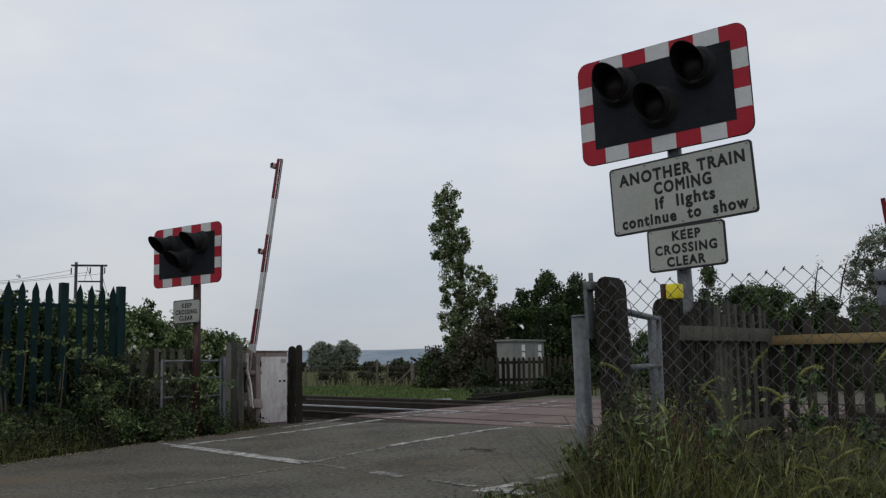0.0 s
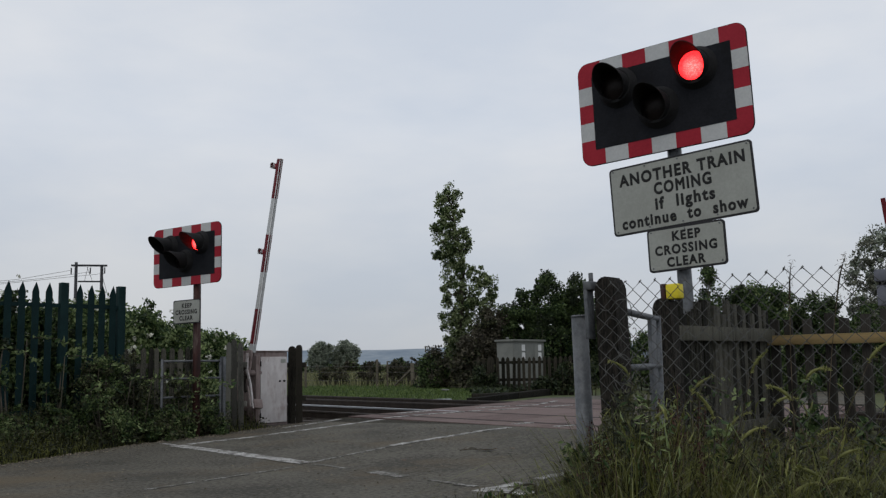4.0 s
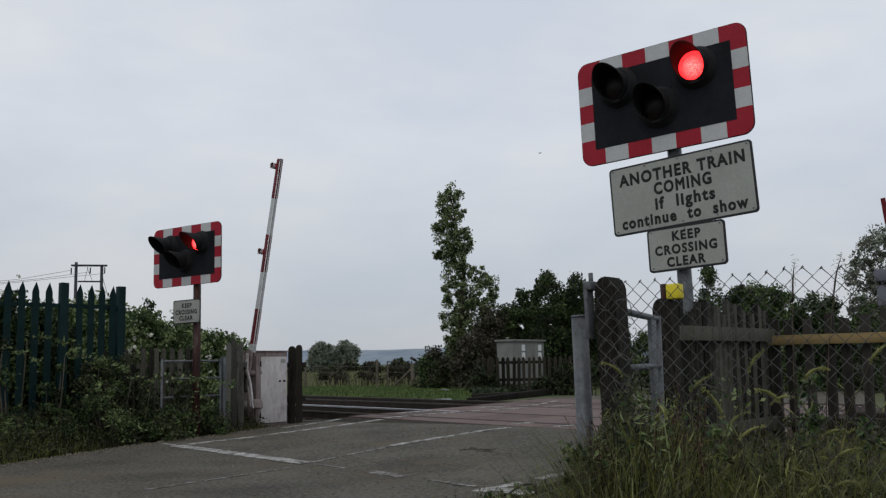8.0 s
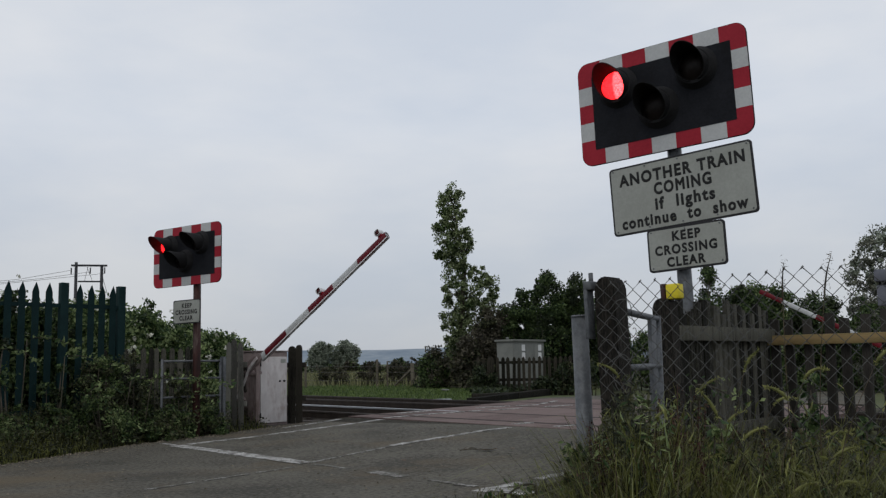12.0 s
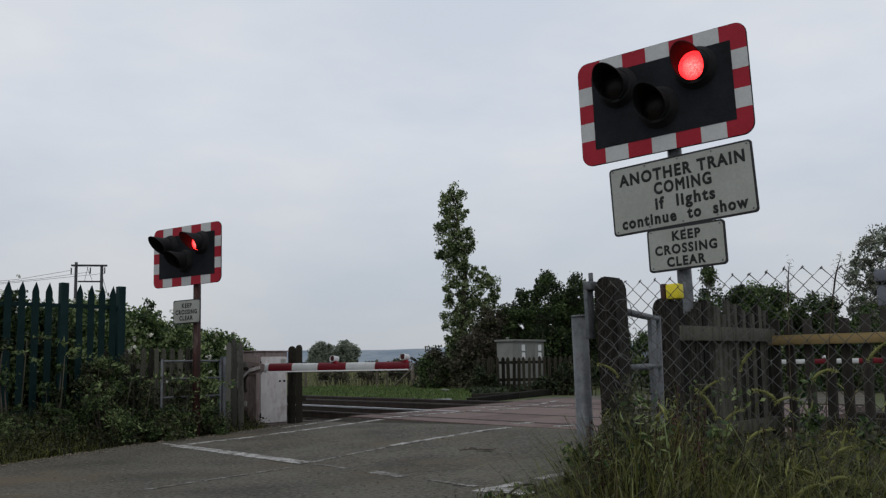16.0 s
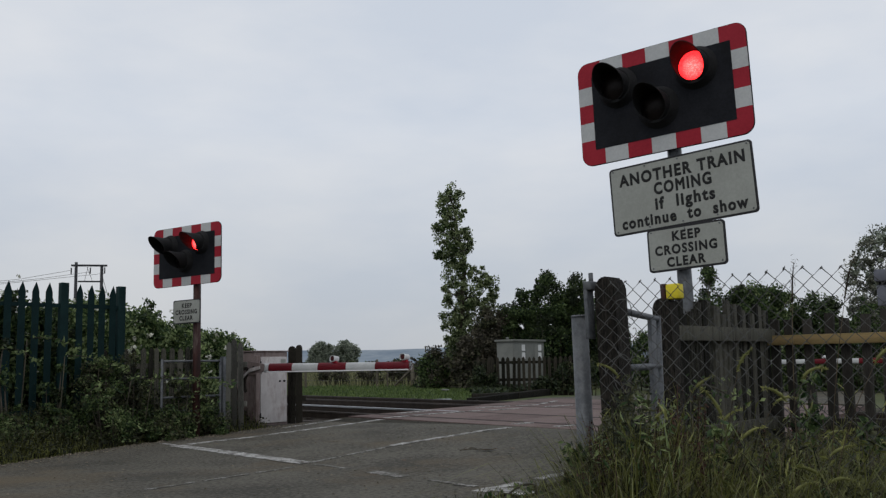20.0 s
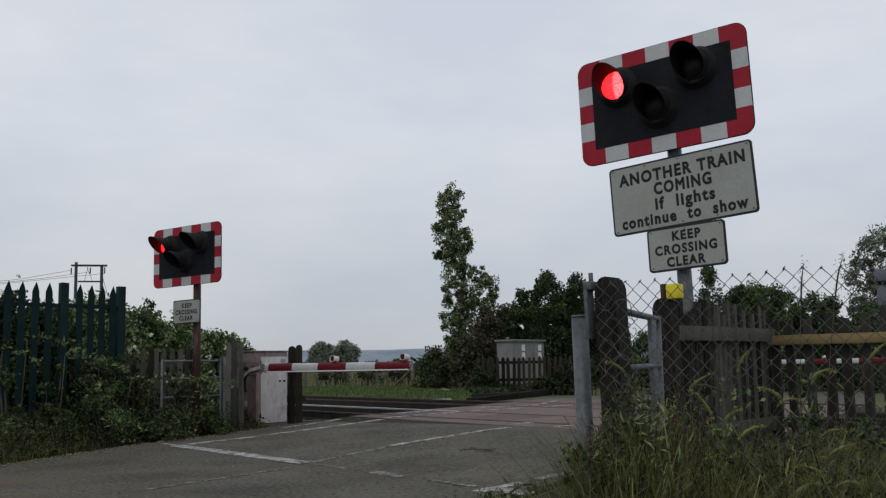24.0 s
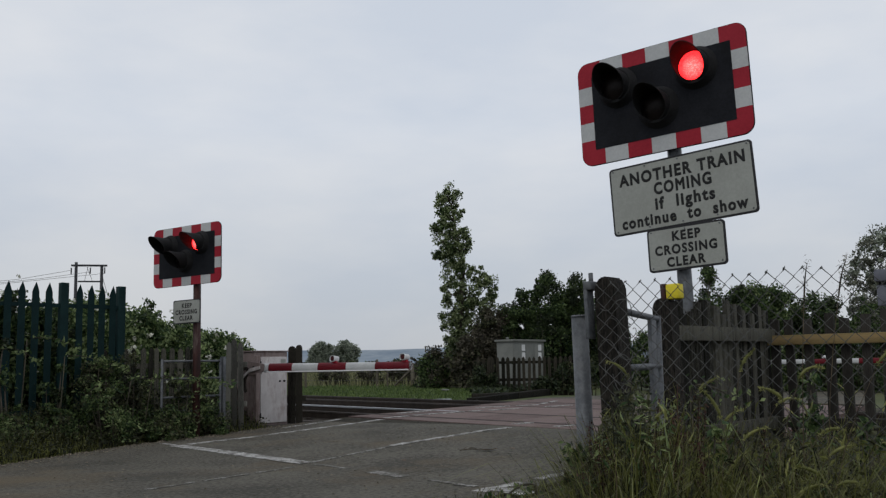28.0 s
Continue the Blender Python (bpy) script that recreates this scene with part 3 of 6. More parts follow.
def build_hills():
    rng = np.random.default_rng(3)
    bm = bmesh.new()
    low, high, back = [], [], []
    for i in range(121):
        x = -3000 + 50 * i
        h = 40 + 5 * math.sin(x * 0.0021 + 0.6) + 2.5 * math.sin(x * 0.011) + rng.uniform(-0.7, 0.7) - 0.004 * max(0, x - 0)
        low.append(bm.verts.new((x, 2300, -5)))
        high.append(bm.verts.new((x, 2600, h)))
        back.append(bm.verts.new((x, 3200, -5)))
    for r0, r1 in ((low, high), (high, back)):
        for i in range(120):
            bm.faces.new((r0[i], r0[i + 1], r1[i + 1], r1[i]))
    tagged(part("backdrop", bm, M_HILL), "long low hills with blue-grey haze put into their colour", "hills", kind="structure")


build_hills()


# ---- plants ----
def twig_mesh(paths, sides=5):
    bm = bmesh.new()
    for pts, radii in paths:
        tube(pts, radii, sides, bm)
    return bm


def plant(name, label, category, x, y, z, outline, depth, leaf, count, mats, seed, clump=0.32, stems=5, group="", trunk=0.0, flowers=0, kind=""):
    """A tree or shrub: stems that branch into clumps of leaves. outline: rows of (height, left, right) from the base."""
    rng = np.random.default_rng(seed)
    th = thing(name, pose(x, y, z), label, category, group, kind)
    hs = np.array([o[0] for o in outline])
    top = hs.max()
    area = np.interp(np.linspace(hs.min(), top, 60), hs, [o[2] - o[1] for o in outline])
    area = np.maximum(area, 0.02)
    cum = np.cumsum(area) / area.sum()
    cents, paths = [], []
    for i in range(count):
        h = np.interp(rng.uniform(), cum, np.linspace(hs.min(), top, 60))
        a, b = np.interp(h, hs, [o[1] for o in outline]), np.interp(h, hs, [o[2] for o in outline])
        t = rng.uniform(-1, 1)
        w = (b - a) / 2
        cx = (a + b) / 2 + t * max(w - clump * 0.5, 0.02)
        dy = depth * min(1.0, (b - a) / (2 * depth + 0.01) + 0.3) * math.sqrt(max(0.0, 1 - t * t)) * rng.uniform(-1, 1)
        cents.append((cx, dy, h))
    cents = np.array(cents)
    if trunk:
        lean = np.interp([0, top * 0.5, top * 0.95], hs, [(o[1] + o[2]) / 2 for o in outline])
        line = [(0, 0, -0.1), (lean[1] * 0.3, 0, top * 0.3), (lean[1] * 0.6, 0, top * 0.6), (lean[2] * 0.9, 0, top * 0.93)]
        part("trunk", tube(line, [trunk, trunk * 0.75, trunk * 0.45, trunk * 0.12], 8), M_BARK, th)
        for c in cents[:: max(1, count // 45)]:
            h0 = max(0.2, c[2] - rng.uniform(0.3, 0.9) * (0.5 + abs(c[0])))
            x0 = np.interp(h0, [p[2] for p in line], [p[0] for p in line])
            mid = ((x0 + c[0]) / 2, c[1] * 0.5, (h0 + c[2]) / 2 - 0.08)
            paths.append(([(x0, 0, h0), mid, tuple(c)], [trunk * 0.28, trunk * 0.16, 0.008]))
    else:
        for c in cents[:: max(1, count // (stems * 6))]:
            x0 = c[0] * 0.6 + rng.uniform(-0.1, 0.1)
            paths.append(([(x0, c[1] * 0.5, -0.1), (x0 * 0.6 + c[0] * 0.4, c[1] * 0.8, c[2] * 0.55), tuple(c)], [0.025 * min(1.0, top / 1.6), 0.015 * min(1.0, top / 1.6), 0.006 * min(1.0, top / 1.6)]))
    tagged(part("limb_work", twig_mesh(paths), M_BARK, th), kind="stuff" if top < 1.2 else "")
    per = leaf[1]
    pts = np.repeat(cents, per, 0)
    r = clump * rng.uniform(0.3, 1.25, len(cents)).repeat(per)
    off = rng.normal(size=pts.shape) * 0.55
    off = np.clip(off, -0.95, 0.95)
    off[:, 2] *= 0.8
    pts = pts + off * r[:, None]
    pts[:, 2] = np.maximum(pts[:, 2], 0.02)
    which = rng.integers(0, len(mats), len(cents)).repeat(per)
    for k, mt in enumerate(mats):
        sel = pts[which == k]
        if len(sel):
            part("crown", leaves(sel, leaf[0], rng, 0.55), mt, th)
    if flowers:
        keep = cents[cents[:, 2] > top * 0.45]
        fl = keep[rng.integers(0, len(keep), flowers)] + rng.normal(size=(flowers, 3)) * clump * 0.7
        cl = np.repeat(fl, 5, 0) + rng.normal(size=(flowers * 5, 3)) * 0.02
        part("blossom", leaves(cl, 0.028, rng, 0.9), M_FLOWER, th, "cream flower heads")
    return th


poplar = plant("poplar_tree", "tall narrow poplar with grey-green leaves and a leafy lower skirt", "tree", 0.5, 40.0, 0.0,
               ((1.2, -0.5, 0.5), (2.0, -0.55, 0.9), (2.9, -0.7, 1.5), (3.85, -0.75, 1.95), (4.4, -0.55, 1.75), (4.9, -0.5, 1.25), (5.4, -1.0, 0.7), (5.95, -0.85, 0.8), (6.7, -0.95, 0.58), (7.3, -0.8, 0.52), (7.9, -0.72, 0.4), (8.3, -0.5, 0.25), (8.46, -0.1, 0.1)),
               0.6, (0.060, 66), 350, (M_LEAF_POPLAR, M_LEAF_POPLAR, M_LEAF_POPLAR, M_LEAF_POPLAR, M_LEAF_HEDGE), 11, 0.21, trunk=0.16)


def hump(w, h, lumps, seed):
    """The outline of a shrub: a broad body with an uneven shoulder."""
    rng = np.random.default_rng(seed)
    rows = [(0.05, -w * 0.9, w * 0.9)]
    for k in range(1, lumps + 1):
        q = k / lumps
        side = w * math.sqrt(max(0.03, 1 - q ** 2.6))
        rows.append((h * q, -side * rng.uniform(0.75, 1.08), side * rng.uniform(0.75, 1.08)))
    return tuple(rows)


HEDGE = (
    (-0.4, 38.5, 0.9, 1.5, 60, M_LEAF_HEDGE, M_LEAF_WEED), (0.9, 37.5, 0.8, 1.9, 60, M_LEAF_BROWN, M_LEAF_WEED), (1.7, 38.2, 0.9, 3.1, 110, M_LEAF_BROWN, M_LEAF_WEED),
    (3.1, 38.5, 1.0, 3.8, 130, M_LEAF_DARK, M_LEAF_HEDGE), (4.1, 38.0, 1.0, 4.5, 170, M_LEAF_HEDGE, M_LEAF_DARK), (5.0, 39.2, 1.3, 3.9, 170, M_LEAF_DARK, M_LEAF_DARK), (2.4, 39.4, 1.2, 3.2, 130, M_LEAF_HEDGE, M_LEAF_BROWN), (5.3, 38.4, 1.1, 4.35, 160, M_LEAF_DARK, M_LEAF_HEDGE),
    (6.5, 38.2, 1.0, 4.2, 150, M_LEAF_DARK, M_LEAF_HEDGE), (7.8, 37.5, 0.9, 1.9, 70, M_LEAF_BRIGHT, M_LEAF_HEDGE), (10.2, 37.0, 0.7, 4.5, 70, M_LEAF_DARK, M_LEAF_HEDGE),
    (11.3, 37.0, 1.1, 3.7, 140, M_LEAF_HEDGE, M_LEAF_DARK), (12.6, 37.3, 1.2, 3.8, 150, M_LEAF_BRIGHT, M_LEAF_HEDGE), (11.8, 36.6, 1.1, 3.75, 130, M_LEAF_BRIGHT, M_LEAF_HEDGE), (14.2, 37.0, 1.2, 3.4, 130, M_LEAF_HEDGE, M_LEAF_DARK),
    (12.1, 38.2, 1.1, 3.7, 130, M_LEAF_BRIGHT, M_LEAF_HEDGE), (13.6, 38.6, 1.2, 3.6, 130, M_LEAF_HEDGE, M_LEAF_BRIGHT), (15.4, 38.4, 1.2, 3.3, 120, M_LEAF_HEDGE, M_LEAF_DARK), (10.3, 39.0, 1.2, 3.0, 120, M_LEAF_DARK, M_LEAF_HEDGE), (17.2, 38.6, 1.3, 3.0, 110, M_LEAF_HEDGE, M_LEAF_DARK), (9.0, 37.5, 1.2, 2.9, 110, M_LEAF_DARK, M_LEAF_HEDGE), (16.2, 36.8, 1.3, 3.2, 110, M_LEAF_GREY, M_LEAF_HEDGE), (18.4, 36.8, 1.4, 3.3, 90, M_LEAF_DARK, M_LEAF_HEDGE))
for i, (x, y, w, h, n, ma, mb) in enumerate(HEDGE):
    plant("hedge_shrub", "dense dark green hedgerow shrub beside the railway" if ma is M_LEAF_DARK else "brownish half-bare shrub beside the railway" if ma is M_LEAF_BROWN else "leafy mid-green hedgerow shrub beside the railway",
          "shrub", x, y, 0.0 if x < 8.5 else -0.34, hump(w, h + (0.0 if x < 8.5 else 0.3), 7, i), 0.8, (0.062, 92), int(n * 1.4), (ma, mb, M_LEAF_HEDGE if x > 2.5 else M_LEAF_BROWN), 50 + i, 0.3, group="hedgerow shrubs")
for i, (x, y, w, h) in enumerate(((1.05, 30.9, 0.35, 0.95), (1.5, 30.8, 0.3, 0.6), (3.75, 30.3, 0.5, 1.0), (4.4, 30.2, 0.5, 1.2), (3.1, 30.45, 0.4, 0.5))):
    plant("ivy_clump", "dark ivy clump climbing the trackside pickets", "ivy", x, y, 0.0, hump(w, h, 5, 940 + i), 0.25, (0.05, 40), 40, (M_LEAF_DARK, M_LEAF_WEED, M_LEAF_DARK), 945 + i, 0.16, group="ivy clumps")
plant("willow_tree", "grey-green willow with an open crown behind the crossing", "tree", 18.8, 40.5, -0.35,
      ((1.5, -0.8, 1.2), (3.0, -1.7, 1.9), (4.2, -1.9, 2.2), (5.4, -1.6, 2.0), (6.3, -1.0, 1.6), (6.8, -0.3, 0.7)), 1.2, (0.07, 50), 360, (M_LEAF_GREY, M_LEAF_HAZE, M_LEAF_GREY), 90, 0.3, trunk=0.16)
# distant trees, paled by haze that is part of the leaf colour
for i, (x, w, h) in enumerate(((-13.9, 1.75, 3.65), (-11.3, 1.6, 3.6))):
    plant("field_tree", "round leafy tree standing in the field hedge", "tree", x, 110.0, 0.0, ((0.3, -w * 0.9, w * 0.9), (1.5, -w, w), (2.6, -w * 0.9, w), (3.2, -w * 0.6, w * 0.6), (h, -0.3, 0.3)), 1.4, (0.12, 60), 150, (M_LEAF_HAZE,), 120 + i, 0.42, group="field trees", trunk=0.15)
for i in range(11):
    x = -23.0 + 2.6 * i
    plant("field_hedge", "low dark field hedge in front of the hills", "hedge", x, 100.0 + (i % 3), 0.0, hump(1.7, (1.0, 1.3, 1.1, 1.5)[i % 4], 4, 300 + i), 0.8, (0.15, 24), 46 if x > -12 else 24, (M_LEAF_WEED, M_LEAF_BROWN, M_LEAF_HEDGE), 140 + i, 0.35, group="field hedge")
# shrubs on the far verge behind the palisade and the gate
LEFT_SHRUBS = ((7.3, -13.5, 0.9, 1.85, M_LEAF_BRIGHT, 12), (7.8, -13.6, 0.6, 1.75, M_LEAF_BRIGHT, 16), (6.7, -13.3, 0.7, 1.95, M_LEAF_BRIGHT, 16), (6.3, -13.4, 0.95, 2.10, M_LEAF_HEDGE, 20), (5.3, -13.5, 0.95, 2.10, M_LEAF_HEDGE, 14), (4.3, -13.4, 0.95, 2.10, M_LEAF_HEDGE, 10), (3.4, -13.3, 0.8, 1.95, M_LEAF_HEDGE, 10), (6.0, -14.6, 1.3, 2.10, M_LEAF_HEDGE, 10), (4.6, -14.6, 1.4, 2.0, M_LEAF_HEDGE, 10),
               (8.4, -14.4, 0.95, 2.1, M_LEAF_BRIGHT, 50), (9.2, -15.3, 1.0, 2.05, M_LEAF_BRIGHT, 50), (10.1, -15.9, 0.9, 1.95, M_LEAF_BRIGHT, 40), (11.0, -16.4, 0.9, 1.75, M_LEAF_BRIGHT, 30), (11.55, -15.0, 0.7, 1.5, M_LEAF_BRIGHT, 14), (10.9, -14.6, 0.7, 1.6, M_LEAF_BRIGHT, 14), (8.2, -13.5, 0.6, 1.75, M_LEAF_BRIGHT, 20), (7.9, -13.9, 0.7, 1.95, M_LEAF_BRIGHT, 20), (9.6, -13.9, 0.8, 1.6, M_LEAF_BRIGHT, 14), (6.8, -13.1, 0.8, 1.85, M_LEAF_HEDGE, 10), (5.7, -13.2, 0.9, 1.85, M_LEAF_HEDGE, 10), (4.8, -13.1, 0.9, 1.85, M_LEAF_HEDGE, 8), (8.9, -13.9, 0.8, 1.8, M_LEAF_BRIGHT, 24), (10.3, -14.7, 0.8, 1.75, M_LEAF_BRIGHT, 24), (11.6, -16.0, 0.8, 1.6, M_LEAF_BRIGHT, 20))
for i, (s, u, w, h, mt, fl) in enumerate(LEFT_SHRUBS):
    p = at(s, u, 0.02)
    plant("bramble_bush", "bramble and elder thicket with cream flowers", "bush", p.x, p.y, p.z, hump(w, h, 6, 500 + i), 0.7, (0.044, 64), 215, (mt, M_LEAF_DARK if mt is M_LEAF_HEDGE else mt, M_LEAF_HEDGE, mt), 200 + i, 0.2, group="bramble bushes", flowers=fl * 2)


for i, (s, u, w, h, n) in enumerate(((5.7, -12.05, 0.4, 1.40, 12), (6.5, -12.05, 0.3, 1.18, 12), (7.1, -12.02, 0.36, 1.24, 30), (7.45, -12.0, 0.3, 1.20, 24)) + (
        (4.6, -11.9, 0.7, 0.5, 45), (5.6, -11.95, 0.6, 0.5, 40), (6.3, -12.0, 0.5, 0.55, 40), (7.1, -12.05, 0.5, 1.15, 70), (7.75, -12.1, 0.45, 0.8, 45), (8.3, -12.0, 0.4, 0.85, 40), (3.6, -11.7, 0.7, 0.55, 45), (7.0, -11.75, 0.45, 0.7, 45), (8.9, -12.0, 0.35, 0.6, 35), (8.5, -11.75, 0.45, 0.42, 40), (7.9, -11.7, 0.45, 0.40, 40))):
    p = at(s, u, 0.0)
    plant("verge_bramble", "low bramble with arching shoots in front of the palisade", "bush", p.x, p.y, p.z, hump(w, h, 5, 700 + i), 0.16 if h > 1.16 else 0.35, (0.032 if h > 1.16 else 0.024, 60 if h > 1.16 else 110), n, (M_LEAF_WEED, M_LEAF_HEDGE, M_LEAF_WEED, M_LEAF_DARK if h > 1.16 else M_LEAF_BRIGHT), 720 + i, 0.13, group="verge brambles")


for i, (x, y, w, h) in enumerate(((-3.6, 46.0, 0.8, 1.25), (-2.4, 46.5, 0.7, 1.1), (-1.5, 45.5, 0.7, 1.3), (-0.5, 44.5, 0.6, 1.2), (-5.4, 47.0, 0.9, 0.95))):
    plant("reed_clump", "brown half-dead scrub behind the field fence", "scrub", x, y, 0.0, hump(w, h, 4, 800 + i), 0.5, (0.06, 40), 45, (M_LEAF_BROWN, M_LEAF_BROWN, M_LEAF_WEED), 820 + i, 0.2, group="brown scrub")


sprig_at = at(9.3, -14.4, 0.02)
plant("elder_sprig", "leafy elder shoot rising above the bramble thicket", "shrub", sprig_at.x, sprig_at.y, sprig_at.z, ((1.4, -0.12, 0.12), (1.75, -0.26, 0.22), (2.0, -0.14, 0.24), (2.14, -0.06, 0.08)), 0.16, (0.048, 9), 22, (M_LEAF_BRIGHT, M_LEAF_HEDGE, M_LEAF_BRIGHT), 930, 0.09, stems=2)


NEAR_WEEDS = ((1.74, 4.6, 0.07, 0.98, 46, M_LEAF_HEDGE, M_LEAF_BRIGHT, 0.022), (1.63, 4.45, 0.06, 0.86, 36, M_LEAF_HEDGE, M_LEAF_WEED, 0.020), (1.66, 3.9, 0.06, 0.74, 34, M_LEAF_WEED, M_LEAF_HEDGE, 0.018), (1.80, 4.15, 0.07, 0.74, 34, M_LEAF_HEDGE, M_LEAF_WEED, 0.018),
              (0.50, 3.75, 0.07, 0.68, 30, M_LEAF_HEDGE, M_LEAF_BRIGHT, 0.020), (0.47, 3.62, 0.06, 0.60, 26, M_LEAF_HEDGE, M_LEAF_WEED, 0.018), (0.56, 3.55, 0.08, 0.62, 34, M_LEAF_WEED, M_LEAF_HEDGE, 0.016), (0.84, 4.2, 0.06, 0.86, 30, M_LEAF_BRIGHT, M_LEAF_HEDGE, 0.022), (0.66, 3.5, 0.08, 0.70, 36, M_LEAF_WEED, M_LEAF_HEDGE, 0.016),
              (1.02, 3.65, 0.06, 0.80, 26, M_LEAF_BRIGHT, M_LEAF_HEDGE, 0.020), (1.25, 3.8, 0.07, 0.72, 30, M_LEAF_HEDGE, M_LEAF_WEED, 0.018), (1.12, 4.3, 0.06, 0.90, 30, M_LEAF_WEED, M_LEAF_HEDGE, 0.018))
for i, (x, y, w, h, n, ma, mb, lf) in enumerate(NEAR_WEEDS):
    plant("leafy_weed", "upright leafy weed among the long grass", "weed", x, y, 0.0, ((0.12, -w, w), (h * 0.6, -w * 1.1, w * 1.1), (h * 0.9, -w * 0.6, w * 0.6), (h, -0.01, 0.01)), w, (lf, 12), n, (ma, mb, ma), 900 + i, 0.05, stems=2, group="leafy weeds")


def bramble_shoot(s, u, z, ds, du, rise, n, seed, leaf=0.05):
    """An arching shoot with pairs of pale green leaves along it."""
    rng = np.random.default_rng(seed)
    p = at(s, u, 0.0)
    th = thing("bramble_shoot", pose(p.x, p.y, 0.0), "arching bramble shoot with fresh green leaves", "bramble", "bramble shoots")
    d = at(ds, du, 0.0)
    line = [Vector((0, 0, 0.0))] + [Vector((d.x * q, d.y * q, z + rise * (1 - (2 * q - 1) ** 2) - 0.1 * q)) for q in (0.1, 0.25, 0.4, 0.55, 0.7, 0.85, 1.0)]
    part("stem", tube(line, [0.008, 0.008, 0.007, 0.006, 0.005, 0.004, 0.003, 0.002], 5), M_LEAF_BROWN, th)
    pts = []
    for i in range(n):
        q = rng.uniform(0.1, 1.0) * 6.99
        j = int(q)
        c = line[j + 1 if j < 7 else 7].lerp(line[min(j + 2, 7)], q - j) if j < 6 else line[7]
        pts.append(np.array(c) + rng.normal(size=3) * np.array([0.05, 0.05, 0.035]))
    v, _, f = leaves(np.array(pts), leaf, rng, 0.55)
    part("foliage", (v, [], f), M_LEAF_BRIGHT, th)


for i, (s, u, z, ds, du, rise, n) in enumerate(((7.2, -11.75, 0.80, 1.35, 0.2, 0.1, 60), (5.9, -11.95, 1.36, 0.75, 0.05, 0.10, 46), (5.5, -11.95, 1.20, 0.6, 0.05, 0.12, 34), (6.4, -11.9, 1.14, 0.6, 0.1, 0.08, 30), (7.5, -11.7, 0.86, 1.3, 0.25, 0.06, 60), (6.9, -11.9, 0.95, 0.5, 0.1, 0.16, 36), (7.1, -11.8, 0.72, -0.5, 0.2, 0.12, 30), (8.1, -11.6, 0.6, 0.5, 0.1, 0.06, 30))):
    bramble_shoot(s, u, z, ds, du, rise, n, 860 + i, 0.036)



for i, (s, u, z, ds, du, rise, n) in enumerate(((4.5, -2.45, 0.72, 0.25, 0.25, 0.06, 26), (4.4, -2.5, 0.62, -0.3, 0.1, 0.05, 20), (3.8, -2.62, 0.42, -0.2, -0.12, 0.05, 20), (4.7, -2.3, 0.85, 0.2, 0.2, 0.05, 20))):
    bramble_shoot(s, u, z, ds, du, rise, n * 2, 880 + i, 0.018)


def scatter(n, s0, s1, u0, u1, rng, keep=lambda s, u: True):
    out = []
    while len(out) < n:
        s, u = rng.uniform(s0, s1), rng.uniform(u0, u1)
        if keep(s, u):
            out.append(at(s, u, ground_z(s, u) - 0.02)[:])
    return np.array(out)


